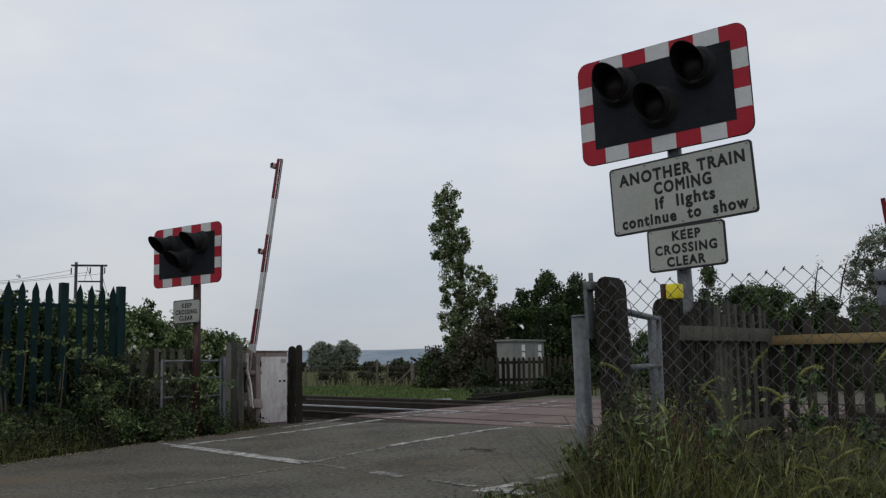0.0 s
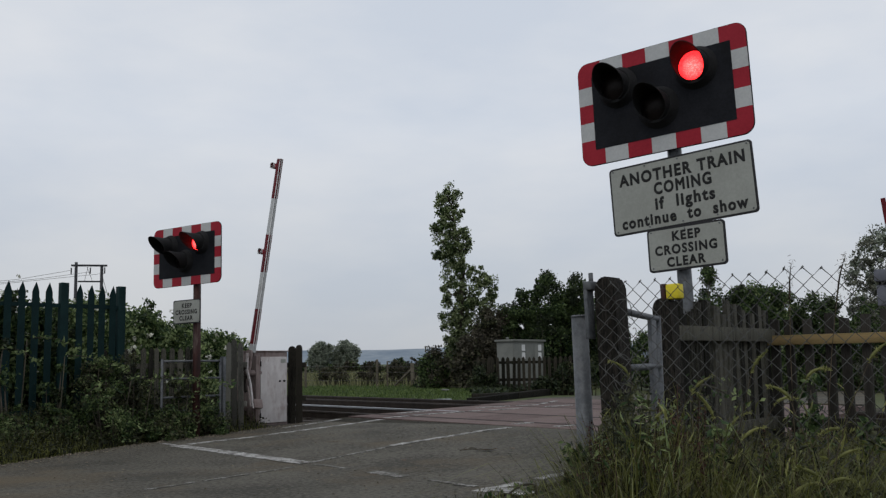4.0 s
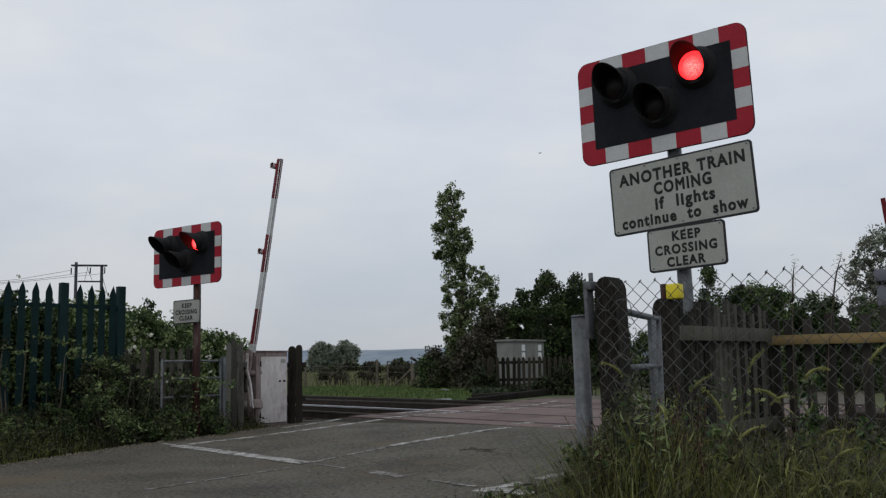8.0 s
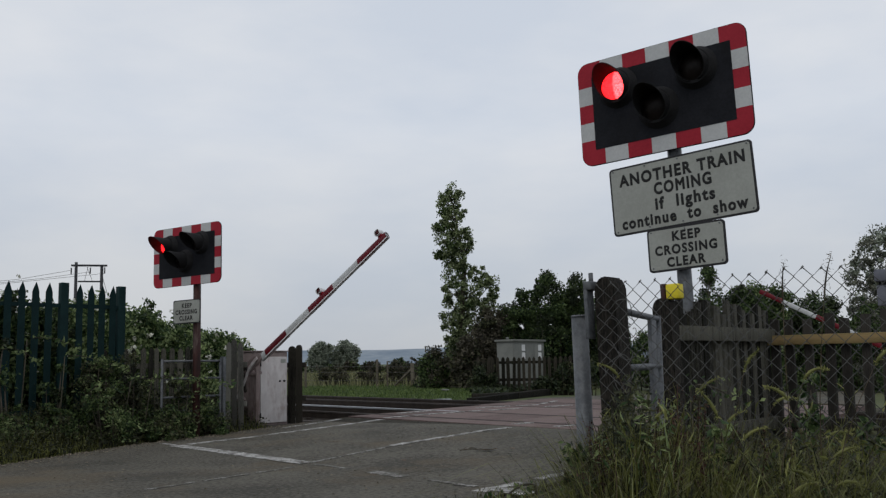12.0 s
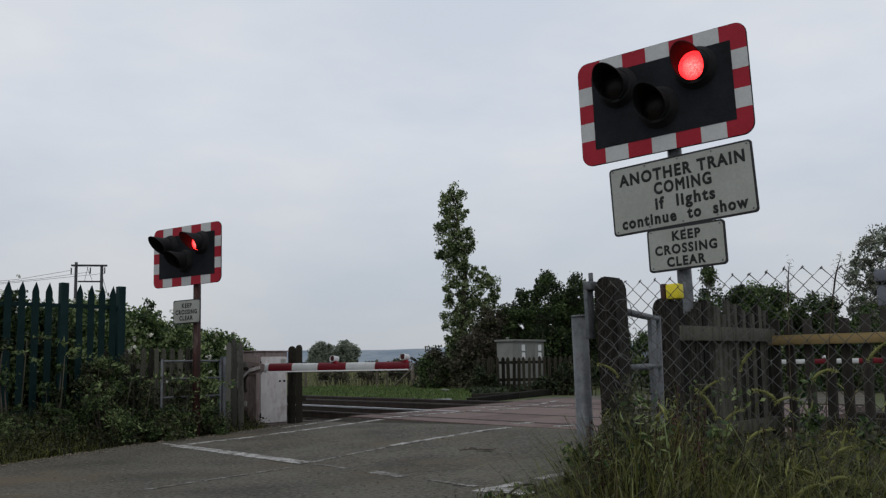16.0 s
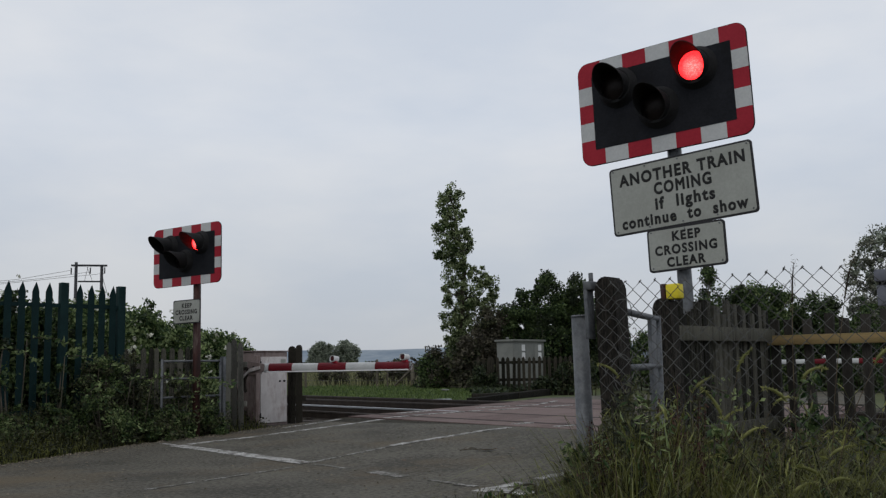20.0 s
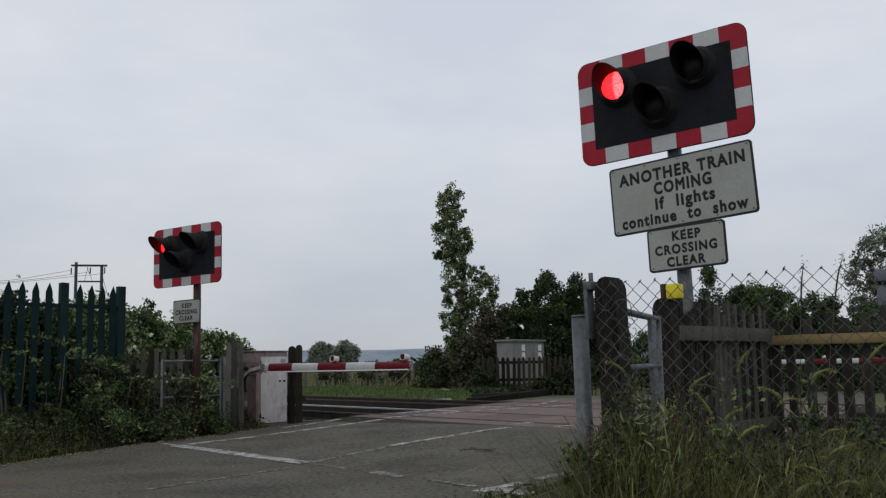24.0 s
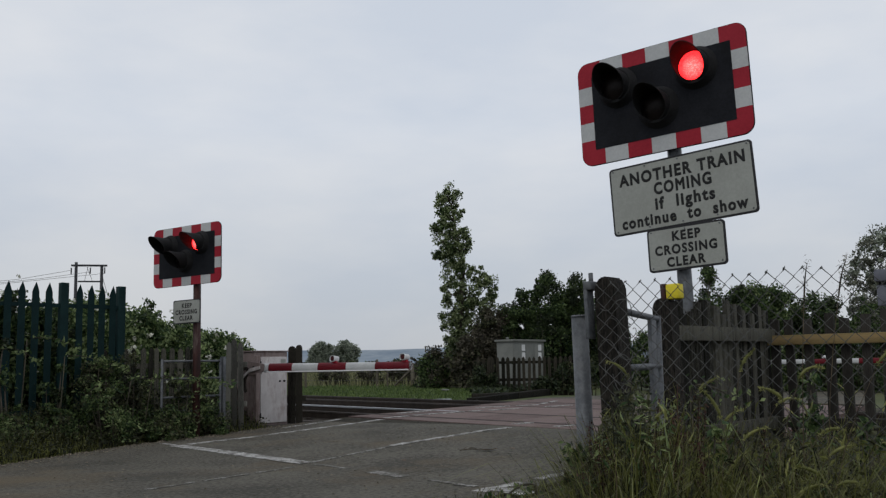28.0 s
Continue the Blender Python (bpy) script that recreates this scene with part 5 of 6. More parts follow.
def barrier(m, tilt, length, root, bands, thick, q, lamps_at, label, near):
    th = thing("level_crossing_barrier", m, label, "barrier", "crossing barriers")
    h0 = -m.translation.z + 0.06
    cab = part("cabinet", box(-0.50, -0.05, 0.07, 0.74, h0, 0.33, 0.012), M_CABINET, th, "pinkish grey steel cabinet")
    part("lid", box(-0.52, -0.03, 0.05, 0.76, 0.332, 0.350, 0.006), M_CABINET, cab, "flat steel lid")
    part("door", box(-0.048, -0.022, 0.18, 0.71, h0 + 0.04, 0.25, 0.008), M_CABDOOR, cab, "pale scuffed steel door")
    kn = bmesh.new()
    tube([(-0.022, 0.56, -0.14), (-0.005, 0.56, -0.14)], 0.014, 10, kn)
    part("lock", kn, M_HOOD, cab, "black round lock")
    part("lock", tube([(-0.022, 0.65, -0.14), (-0.005, 0.65, -0.14)], 0.018, 10), M_HOOD, cab, "black round lock")
    part("pivot_column", box(-0.06, -0.004, 0.075, 0.158, h0, 0.27, 0.008), M_CABINET, cab, "rusty pinkish steel upright")
    part("hinge", tube([(-0.016, 0.176, h0 + 0.12), (-0.016, 0.176, h0 + 0.20)], 0.010, 8), M_HOOD, cab, "dark hinge")
    part("hinge", tube([(-0.016, 0.176, 0.10), (-0.016, 0.176, 0.18)], 0.010, 8), M_HOOD, cab, "dark hinge")
    part("label_plate", box(-0.022, -0.018, 0.58, 0.68, 0.15, 0.21), M_SIGNFACE, cab, "small pale label plate")
    part("plinth", box(-0.58, 0.03, -0.02, 0.82, h0 - 0.25, h0 + 0.002, 0.02), M_SLEEPER, th, "low concrete plinth")
    ax = bmesh.new()
    tube([(-0.06, 0.2, 0), (-0.06, -0.1, 0)], 0.045, 14, ax)
    part("axle", ax, M_CABINET, th, "pivot shaft")
    link = plate([(-0.10, 0.09), (-0.02, 0.09), (0.0, -0.02), (-0.05, -0.10), (-0.06, -0.20), (-0.03, -0.29), (-0.07, -0.31), (-0.11, -0.21), (-0.11, -0.08)], -0.10, -0.075)
    part("drop_link", link, M_RAIL, th, "dark hooked steel link")
    b0 = pose(0, 0, 0, tilt)
    z = q
    def section(x, hh, grow, cut):
        """The boom's rounded outline, the red bands leaving the lowest strip bare."""
        out = []
        for k in range(18):
            a = radians(-90 + cut + (360 - 2 * cut) * k / (17 if cut else 18))
            c, d = math.cos(a), math.sin(a)
            out.append((x, -0.009 + (0.036 + grow) * math.copysign(abs(c) ** 0.8, c), z + (hh / 2 + grow) * math.copysign(abs(d) ** 0.8, d)))
        return out

    def span(x0, x1, grow, cut):
        bm = bmesh.new()
        hs = [thick * (1 - 0.18 * (x - root) / (length - root)) for x in (x0, x1)]
        r0, r1 = [[bm.verts.new(q) for q in section(x, hh, grow, cut)] for x, hh in zip((x0, x1), hs)]
        n = len(r0)
        for k in range(n):
            f = bm.faces.new((r0[k], r0[(k + 1) % n], r1[(k + 1) % n], r1[k]))
            f.smooth = True
        bm.faces.new(r0[::-1])
        bm.faces.new(r1)
        bmesh.ops.recalc_face_normals(bm, faces=bm.faces[:])
        return bm

    body = span(root, length, 0.0, 0)
    boom = part("boom", body, M_WHITE, th, "long white boom with red bands", b0)
    for a, b in bands:
        bm = span(a, b, 0.003, 26)
        part("red_band", bm, M_BOOMRED, boom, "red reflective band")
    edge = plate([(root + 0.10, z - 0.070), (length, z - 0.058), (length, z - 0.042), (root + 0.10, z - 0.053)], -0.050, -0.046)
    part("lower_edge", edge, M_LAMPWHITE, boom, "narrow white lower edge")
    for x in lamps_at:
        zt = z + thick / 2 - 0.01
        part("lamp_stem", plate([(x - 0.045, zt - 0.005), (x + 0.045, zt - 0.005), (x + 0.03, zt + 0.036), (x - 0.03, zt + 0.036)], -0.03, 0.012), M_RED, boom, "red lamp foot")
        hs = bmesh.new()
        rings = []
        for hx, sc in ((x - 0.058, 1.06), (x - 0.035, 1.0), (x + 0.04, 0.95), (x + 0.052, 0.8)):
            rings.append([hs.verts.new((hx, -0.012 + 0.048 * sc * math.copysign(abs(math.cos(a)) ** 0.6, math.cos(a)), zt + 0.078 + 0.042 * sc * math.copysign(abs(math.sin(a)) ** 0.6, math.sin(a)))) for a in (6.28319 * k / 16 for k in range(16))])
        for r0, r1 in zip(rings, rings[1:]):
            for k in range(16):
                hs.faces.new((r0[k], r0[(k + 1) % 16], r1[(k + 1) % 16], r1[k]))
        hs.faces.new(rings[-1])
        bmesh.ops.recalc_face_normals(hs, faces=hs.faces[:])
        bmesh.ops.solidify(hs, geom=hs.faces[:], thickness=0.005)
        bmesh.ops.rotate(hs, verts=hs.verts[:], cent=(x, -0.012, zt), matrix=Matrix.Rotation(radians(90), 3, "Z"))
        bmesh.ops.translate(hs, verts=hs.verts[:], vec=(0, 0, -0.018))
        part("lamp_shield", hs, M_LAMPWHITE, boom, "white lamp housing")
        part("boom_lamp", tube([(x, -0.058, zt + 0.058), (x, -0.044, zt + 0.058)], [0.040, 0.040], 14), M_LENSDARKRED, boom, "small dark red lens")
    arm = plate([(-0.06, z - 0.08), (root - 0.03, z - 0.075), (root + 0.03, z - 0.045), (root + 0.03, z + 0.055), (root - 0.03, z + 0.07), (-0.02, z + 0.11), (-0.11, z + 0.08), (-0.11, z - 0.03)], -0.075, -0.045)
    part("arm_plate", arm, M_CABINET, boom, "steel arm plate")
    for bx, bz in ((-0.07, z + 0.02), (0.0, z - 0.02), (0.12, z + 0.02), (0.22, z)):
        part("bolt", tube([(bx, -0.075, bz), (bx, -0.088, bz)], 0.013, 8), M_HOOD, boom, "dark bolt head")
    tail = plate([(0.30, z + 0.03), (0.06, z - 0.01), (-0.14, -0.08), (-0.50, -0.245), (-0.52, -0.285), (-0.16, -0.13), (0.05, z - 0.065), (0.30, z - 0.025)], -0.105, -0.083)
    part("tail_bar", tail, M_CABDOOR, boom, "pale worn counterweight bar")
    brace = plate([(-0.20, -0.075), (-0.48, -0.205), (-0.50, -0.24), (-0.20, -0.105)], -0.128, -0.108)
    part("tail_brace", brace, M_TAILBAR, boom, "scuffed steel brace")
    part("counterweight", box(-0.07, 0.07, -0.09, 0.07, -0.04, 0.04, 0.01), M_CABINET, boom, "scuffed counterweight block", pose(-0.46, 0, -0.245, 0, -24, 0))
    BOOMS.append((boom, tilt, near))
    return th


barrier(pose(-3.036, 15.25, 0.897, 0, 0, -41.66), -5.07, 3.45, 0.32, ((0.45, 1.01), (1.60, 2.205), (2.80, 3.45)), 0.138, 0.071, (1.93, 3.34),
        "half barrier with red and white boom beside a pinkish cabinet", True)
barrier(pose(13.27, 27.5, 0.85, 0, 0, 180 - 36.0), 0.0, 4.74, 0.4, ((0.73, 1.42), (2.1, 2.88), (3.98, 4.74)), 0.16, 0.0, (2.4, 4.55),
        "half barrier with red and white boom on the far side", False)


# ---- fences and gates ----
def picket_fence(name, label, m, count, pitch, wide, height, rails, mat, top="point", seed=1, rail_mat=None, rail_face=-0.05, drop=0.12, group="", rough=0.02, deep=0.011):
    """Upright boards along x on horizontal rails."""
    rng = np.random.default_rng(seed)
    th = thing(name, m, label, "fence", group)
    kinds = []
    for j in range(3):
        w = wide * (0.92 + 0.08 * j)
        if top == "point":
            out = [(-w / 2, -drop), (w / 2, -drop), (w / 2, height - w * 0.55), (w * 0.12, height), (-w * 0.12, height), (-w / 2, height - w * 0.6)]
        elif top == "round":
            out = [(-w / 2, -drop), (w / 2, -drop)] + [(w / 2 * math.cos(radians(a)), height - w / 2 + w / 2 * math.sin(radians(a))) for a in range(0, 181, 30)]
        else:
            out = [(-w / 2, -drop), (w / 2, -drop), (w / 2 * 0.96, height - 0.01 * j), (-w / 2, height)]
        kinds.append(out)
    firsts = [None] * 3
    for i in range(count):
        j = int(rng.integers(0, 3))
        mm = pose(i * pitch + rng.uniform(-0.006, 0.006), rng.uniform(-0.004, 0.004), rng.uniform(-rough, rough), 0, rng.uniform(-1.3, 1.3), rng.uniform(-4, 4))
        if firsts[j] is None:
            firsts[j] = part("picket", plate(kinds[j], -deep, deep), mat, th, m=mm)
        else:
            again(firsts[j], mm)
    for z, hh in rails:
        part("rail", box(-wide, (count - 1) * pitch + wide, rail_face - 0.02, rail_face + 0.02, z - hh / 2, z + hh / 2, 0.004), rail_mat or mat, th)
    return th


# pickets round the barrier and the gate on the far verge
picket_fence("picket_fence", "weathered grey upright boards beside the barrier cabinet", along(9.30, -12.17, 0.03, 40), 3, 0.100, 0.078, 1.35, ((0.4, 0.08), (1.0, 0.08)), M_OLDWOOD, "point", 31, rail_face=0.04, rough=0.05)
picket_fence("picket_fence", "dark round-topped boards behind the barrier cabinet", along(10.64, -12.25, 0.06, 52), 2, 0.122, 0.118, 1.27, ((0.4, 0.08), (0.95, 0.08)), M_BLACKWOOD, "round", 32, rail_face=0.04)
picket_fence("picket_fence", "old grey boards half hidden in brambles", along(7.62, -12.9, 0.03, 70), 13, 0.11, 0.072, 1.26, ((0.45, 0.08), (1.0, 0.08)), M_GREYWOOD, "point", 33, rail_face=0.04)
picket_fence("picket_fence", "weathered dark picket fence in front of the equipment cabinet", pose(1.06, 31.2, 0.03, 0, 0, -12), 20, 0.165, 0.100, 1.12, ((0.4, 0.09), (0.95, 0.09)), M_PICKET, "point", 34, rail_face=0.04)
# near picket fence, along the lane and then square to it
picket_fence("picket_fence", "dark weathered close-set pickets behind the wire fence", along(5.89, -2.95, 0.0, 90), 22, 0.076, 0.050, 1.37, ((0.5, 0.09), (1.17, 0.1)), M_GREYWOOD, "flat", 35, rail_face=-0.045, rough=0.06, deep=0.018)
picket_fence("picket_fence", "dark open picket fence square to the lane", along(7.5, -2.9, 0.0, 0), 26, 0.137, 0.070, 1.31, ((0.5, 0.08),), M_DARKWOOD, "flat", 36, rail_face=-0.04, rough=0.04, deep=0.016)
tagged(part("timber_rail", box(0.0, 3.4, -0.02, 0.02, -0.038, 0.038, 0.005), M_NEWWOOD, None, m=along(7.44, -2.93, 1.13)), "pale new timber rail nailed across the dark pickets", "fence rail")


bd = thing("loose_board", along(6.0, -3.02, 0.0, 90), "pale split board nailed upright on the old pickets", "board")
part("board", box(-0.022, 0.022, 0.03, 0.05, 0.9, 1.42, 0.004), M_PALEWOOD, bd)
for x, z0, z1, w in ((0.10, 0.35, 1.2, 0.012), (0.42, 0.4, 1.36, 0.010), (0.78, 0.3, 1.33, 0.012), (0.94, 0.3, 1.08, 0.014), (1.10, 0.3, 1.36, 0.010), (1.22, 0.28, 0.96, 0.016), (1.42, 0.3, 1.30, 0.010)):
    lt = thing("split_lath", along(6.0, -3.02, 0.0, 90) @ pose(x, 0, 0, 0, 1.5 * math.sin(x * 40), 0), "thin pale split lath on the old pickets", "lath", "split laths")
    part("strip", box(-w, w, 0.031, 0.046, z0, z1, 0.003), M_PALEWOOD, lt)


def post(name, label, m, w, d, h, mat, cap="flat", cat="post", sink=0.3):
    th = thing(name, m, label, cat)
    if cap == "weathered":
        out = [(-w / 2, -sink), (w / 2, -sink), (w / 2 * 0.98, h - 0.05), (w * 0.28, h - 0.008), (-w * 0.05, h), (-w * 0.36, h - 0.02), (-w / 2, h - 0.065)]
        bm = plate(out, -d / 2, d / 2)
        bmesh.ops.bevel(bm, geom=bm.edges[:], offset=0.008, segments=2, affect="EDGES")
        part("shaft", bm, mat, th)
    else:
        part("shaft", box(-w / 2, w / 2, -d / 2, d / 2, -sink, h, 0.008), mat, th)
    return th


end_post = post("fence_post", "thick dark weathered timber post ending the wire fence", along(3.90, -2.228, 0.0) @ pose(0, 0, 0, 0, -1.6), 0.108, 0.122, 1.385, M_TARRED, "weathered")
bk = bmesh.new()
box(-0.092, -0.05, -0.09, 0.0, 1.325, 1.365, 0.004, bk)
box(-0.092, -0.072, -0.09, -0.03, 1.10, 1.33, 0.004, bk)
tube([(-0.064, -0.06, 1.34), (-0.064, -0.06, 1.405)], 0.011, 8, bk)
part("hinge_bracket", bk, M_GALV, end_post, "galvanised hinge bracket")
st = thing("steel_post", along(3.92, -2.428, 0.0) @ pose(0, 0, 0, 0, -1.0), "round galvanised steel post beside the timber post", "post")
part("tube", tube([(0, 0, -0.3), (0, 0, 1.205)], 0.039, 24), M_GALV, st)
part("cap", tube([(0, 0, 1.205), (0, 0, 1.215)], [0.042, 0.037], 24), M_GALV, st, "steel cap")
gate_post = post("gate_post", "dark square timber gate post with a yellow marker", along(5.78, -2.905, 0.0) @ pose(0, 0, 0, 0, -2.0), 0.13, 0.125, 1.40, M_TARRED, "weathered")
part("yellow_marker", box(0.035, 0.125, -0.05, 0.04, 1.385, 1.485, 0.012), M_YELLOW, gate_post, "bright yellow plastic marker")
part("post_cap", box(0.0, 0.032, -0.055, 0.05, 1.34, 1.49, 0.008), M_RUSTPOLE, gate_post, "brown timber cap")


def tube_gate(m, wide, rails, top, label, r=0.022, leg=0.35, group=""):
    th = thing("steel_gate", m, label, "gate", group)
    for x in (0.0, wide):
        part("stile", tube([(x, 0, -leg), (x, 0, top + 0.02)], r, 12), M_GALV, th)
    for z in rails:
        part("rail", tube([(0, 0, z), (wide, 0, z)], r * 0.85, 10), M_GALV, th)
    return th


tube_gate(along(4.12, -2.33, 0.0, 109.0), 1.10, (0.35, 0.62, 0.96, 1.235), 1.235, "galvanised tube gate standing behind the timber post", 0.021)
part("latch_plate", box(0.80, 0.98, -0.012, 0.012, 0.1, 1.235, 0.006), M_GALV, bpy.data.objects["steel_gate"], "broad galvanised end plate")
tube_gate(along(7.9, -11.85, 0.0, 88), 0.98, (0.38, 0.58, 0.84, 1.09), 1.1, "galvanised tube gate at the edge of the brambles", 0.019)
steel = along(8.93, -11.82, 0.0)
post("steel_post", "flat galvanised gate post", steel, 0.09, 0.05, 1.15, M_GALV)


def build_palisade():
    th = thing("palisade_fence", along(0, -12.3, 0.0), "dark green steel palisade fence with pointed pales", "fence")
    w = 0.098
    prof = [(-w / 2, -0.2), (w / 2, -0.2), (w / 2, 2.03), (w * 0.30, 2.09), (0.0, 2.16), (-w * 0.30, 2.09), (-w / 2, 2.03)]
    bm = bmesh.new()
    fr, bkk = [], []
    for x, z in prof:
        fr.append(bm.verts.new((0.012 * (1 - abs(x) / (w / 2)) + 0.004, x, z)))
        bkk.append(bm.verts.new((0.012 * (1 - abs(x) / (w / 2)), x, z)))
    bm.faces.new(fr)
    bm.faces.new(bkk[::-1])
    for i in range(len(fr)):
        bm.faces.new((fr[i], fr[(i + 1) % len(fr)], bkk[(i + 1) % len(fr)], bkk[i]))
    bmesh.ops.recalc_face_normals(bm, faces=bm.faces[:])
    first = part("pale", bm, M_GREENSTEEL, th, m=pose(0.03, 7.36, 0))
    for s in (7.195, 7.03, 6.86, 6.42, 6.235, 6.05, 5.865, 5.68, 5.5, 5.31, 5.13, 4.94, 4.76, 4.3, 4.1, 3.9, 3.7, 3.5):
        again(first, pose(0.03, s, 0))
    for s, h in ((7.50, 2.16), (6.64, 2.17), (4.5, 2.16)):
        part("post", box(-0.04, 0.05, s - 0.055, s + 0.055, -0.2, h, 0.006), M_GREENSTEEL, th)
    for z in (0.45, 1.86):
        part("rail", box(-0.03, 0.022, 3.3, 7.5, z - 0.025, z + 0.025), M_GREENSTEEL, th)


build_palisade()


def build_wire_fence():
    """Chain-link: bent wires that hook into one another, each a piece of its own."""
    th = thing("chain_link_fence", along(3.72, -2.2, 0.0), "sagging galvanised chain-link wire fence", "fence")
    step = 0.0354
    top = 1.335
    rows = int(1.30 / step)
    firsts = []
    for flip in (0, 1):
        pts = []
        for i in range(rows):
            side = (i + flip) % 2
            pts.append((step * (side * 1.0), 0.004 if side else -0.004, top - step * i))
        bm = tube(pts, 0.0022, 5)
        firsts.append(part("wire", bm, M_WIRE, th))
    rng = np.random.default_rng(8)
    n = 64
    for k in range(n):
        x = -0.03 + step * k
        sag = 0.006 * math.sin(k * 0.31) + 0.004 * math.sin(k * 0.83)
        m = pose(x, 0.01 * math.sin(k * 0.2), sag, 0, 0, 0)
        if k < 2:
            firsts[k].matrix_basis = m
        else:
            again(firsts[k % 2], m)
    # twisted tips along the top
    tip = None
    for k in range(n // 2):
        m = pose(-0.03 + step * 2 * k, 0.01 * math.sin(k * 0.4), top + 0.006 * math.sin(k * 0.62) + 0.004 * math.sin(k * 1.66), 0, rng.uniform(-14, 14), rng.uniform(0, 180))
        if tip is None:
            tip = part("twisted_tip", tube([(-0.006, 0, -0.006), (-0.001, 0.002, 0.001), (0.003, -0.002, 0.002), (0.006, 0.002, 0.007)], [0.0024, 0.0032, 0.0028, 0.0016], 5), M_WIRE, th, m=m)
        else:
            again(tip, m)
    # loose ends wound round the timber post
    for k in range(13):
        z0, a0, turns = 0.62 + 0.054 * k + rng.uniform(-0.02, 0.02), rng.uniform(0, 6.28), rng.uniform(0.25, 0.7)
        pts = []
        for q in range(25):
            a = a0 + 6.28 * turns * q / 24
            r = 0.076 + 0.014 * math.sin(q * 0.55 + k)
            pts.append((-0.028 + r * math.cos(a), 0.18 + r * math.sin(a), z0 + 0.035 * math.sin(q * 0.42 + k * 1.7) - 0.003 * q))
        part("loose_wire", tube(pts, 0.0017, 5), M_WIRE, th, "kinked loose wire end")
    part("end_post", tube([(2.28, 0.03, -0.3), (2.28, 0.03, 1.36)], 0.024, 10), M_GALV, th)


build_wire_fence()


# ---- beyond the tracks ----
def build_relay():
    th = thing("equipment_cabinet", along(27.3, -19.88, 0.0), "grey-green steel equipment cabinet behind the pickets", "cabinet")
    part("body", box(-0.7, 0.0, 0.09, 2.02, -0.1, 1.70, 0.01), M_RELAY, th)
    part("roof", box(-0.76, 0.06, 0.03, 2.08, 1.702, 1.78, 0.012), M_RELAY, th, "overhanging lid")
    for i in range(3):
        part("door", box(0.002, 0.02, 0.12 + 0.63 * i, 0.73 + 0.63 * i, 0.1, 1.62, 0.006), M_RELAY, th)
    for s, z in ((0.6, 1.38), (0.6, 1.1), (1.62, 1.38), (1.62, 1.1)):
        part("label_plate", box(0.021, 0.025, s, s + 0.2, z, z + 0.22), M_LAMPWHITE, th, "white label plate")
    part("vent", tube([(-0.3, 0.2, 1.78), (-0.3, 0.2, 1.86)], 0.05, 8), M_RELAY, th, "small roof vent")


build_relay()

kerb = thing("timber_kerb", pose(0.62, 23.4, 0.0, 0, 0, 69.5), "dark old timber beam lying along the far road edge", "timber beam")
part("beam", box(0.0, 3.6, -0.13, 0.13, -0.1, 0.15, 0.02), M_BLACKWOOD, kerb)
part("beam", box(3.65, 7.2, -0.13, 0.13, -0.1, 0.15, 0.02), M_BLACKWOOD, kerb)
upper = thing("timber_beam", pose(0.75, 24.6, 0.0, 0, 1.2, 67.0), "second weathered timber beam lying behind the kerb beam", "timber beam")
part("beam", box(0.0, 5.2, -0.11, 0.11, 0.0, 0.21, 0.02), M_BLACKWOOD, upper)
# two pale slabs added to imitate the bright glint along a rail
glint = thing("cable_trough", pose(-0.75, 24.6, 0.0, 0, 0, 3), "pale bluish slabs added for the glint of a shiny rail", "cable trough")
for i in range(2):
    part("lid", box(0.46 * i, 0.46 * i + 0.44, -0.16, 0.16, -0.05, 0.085 + 0.008 * i, 0.008), M_RAILGLINT, glint)


def build_grit():
    rng = np.random.default_rng(77)
    pts = []
    while len(pts) < 2600:
        s = rng.uniform(1.0, 10.5)
        side = rng.uniform()
        u = road_left(s) + abs(rng.normal()) * 0.22 if side < 0.75 else rng.uniform(-10.5, -4.6)
        pts.append(at(s, u, road_z(s, u) + 0.008)[:])
    pts = np.array(pts)
    n = len(pts)
    a = rng.uniform(0, 6.28, n)
    k = rng.uniform(0.006, 0.019, n)
    d = np.stack([np.cos(a), np.sin(a), 0 * a], 1) * k[:, None]
    e = np.stack([-np.sin(a), np.cos(a), 0 * a], 1) * (k * rng.uniform(0.5, 1.0, n))[:, None]
    up = np.array([0, 0, 1.0]) * (k * 0.6)[:, None]
    v = np.stack([pts - d, pts + e, pts + d, pts - e, pts + up], 1).reshape(-1, 3)
    o = np.arange(n)[:, None] * 5
    f = np.concatenate([o + np.array(q) for q in ((0, 3, 4), (3, 2, 4), (2, 1, 4), (1, 0, 4))]).tolist()
    tagged(part("grit", (v.tolist(), [], f), M_GRIT), "loose brown grit along the edge of the lane", "grit", kind="stuff")


build_grit()
wire_posts = thing("field_fence", pose(0, 42, 0), "old timber post and wire field fence", "fence")
for x, h, w in ((-6.05, 1.1, 0.09), (-2.95, 1.2, 0.10), (-2.5, 1.12, 0.07), (-1.42, 1.02, 0.16), (-0.55, 0.8, 0.12), (-9.0, 1.1, 0.1)):
    part("post", box(x - w / 2, x + w / 2, -0.05, 0.05, -0.2, h, 0.01), M_PALEWOOD, wire_posts)
part("brace", tube([(-2.2, 0.0, 0.05), (-1.45, 0.0, 0.78)], 0.045, 8), M_PALEWOOD, wire_posts, "slanting timber brace")
for z in (0.4, 0.75, 1.0):
    part("wire", tube([(-9.0, -0.055, z), (-0.5, -0.055, z - 0.15)], 0.006, 4), M_WIRE, wire_posts)
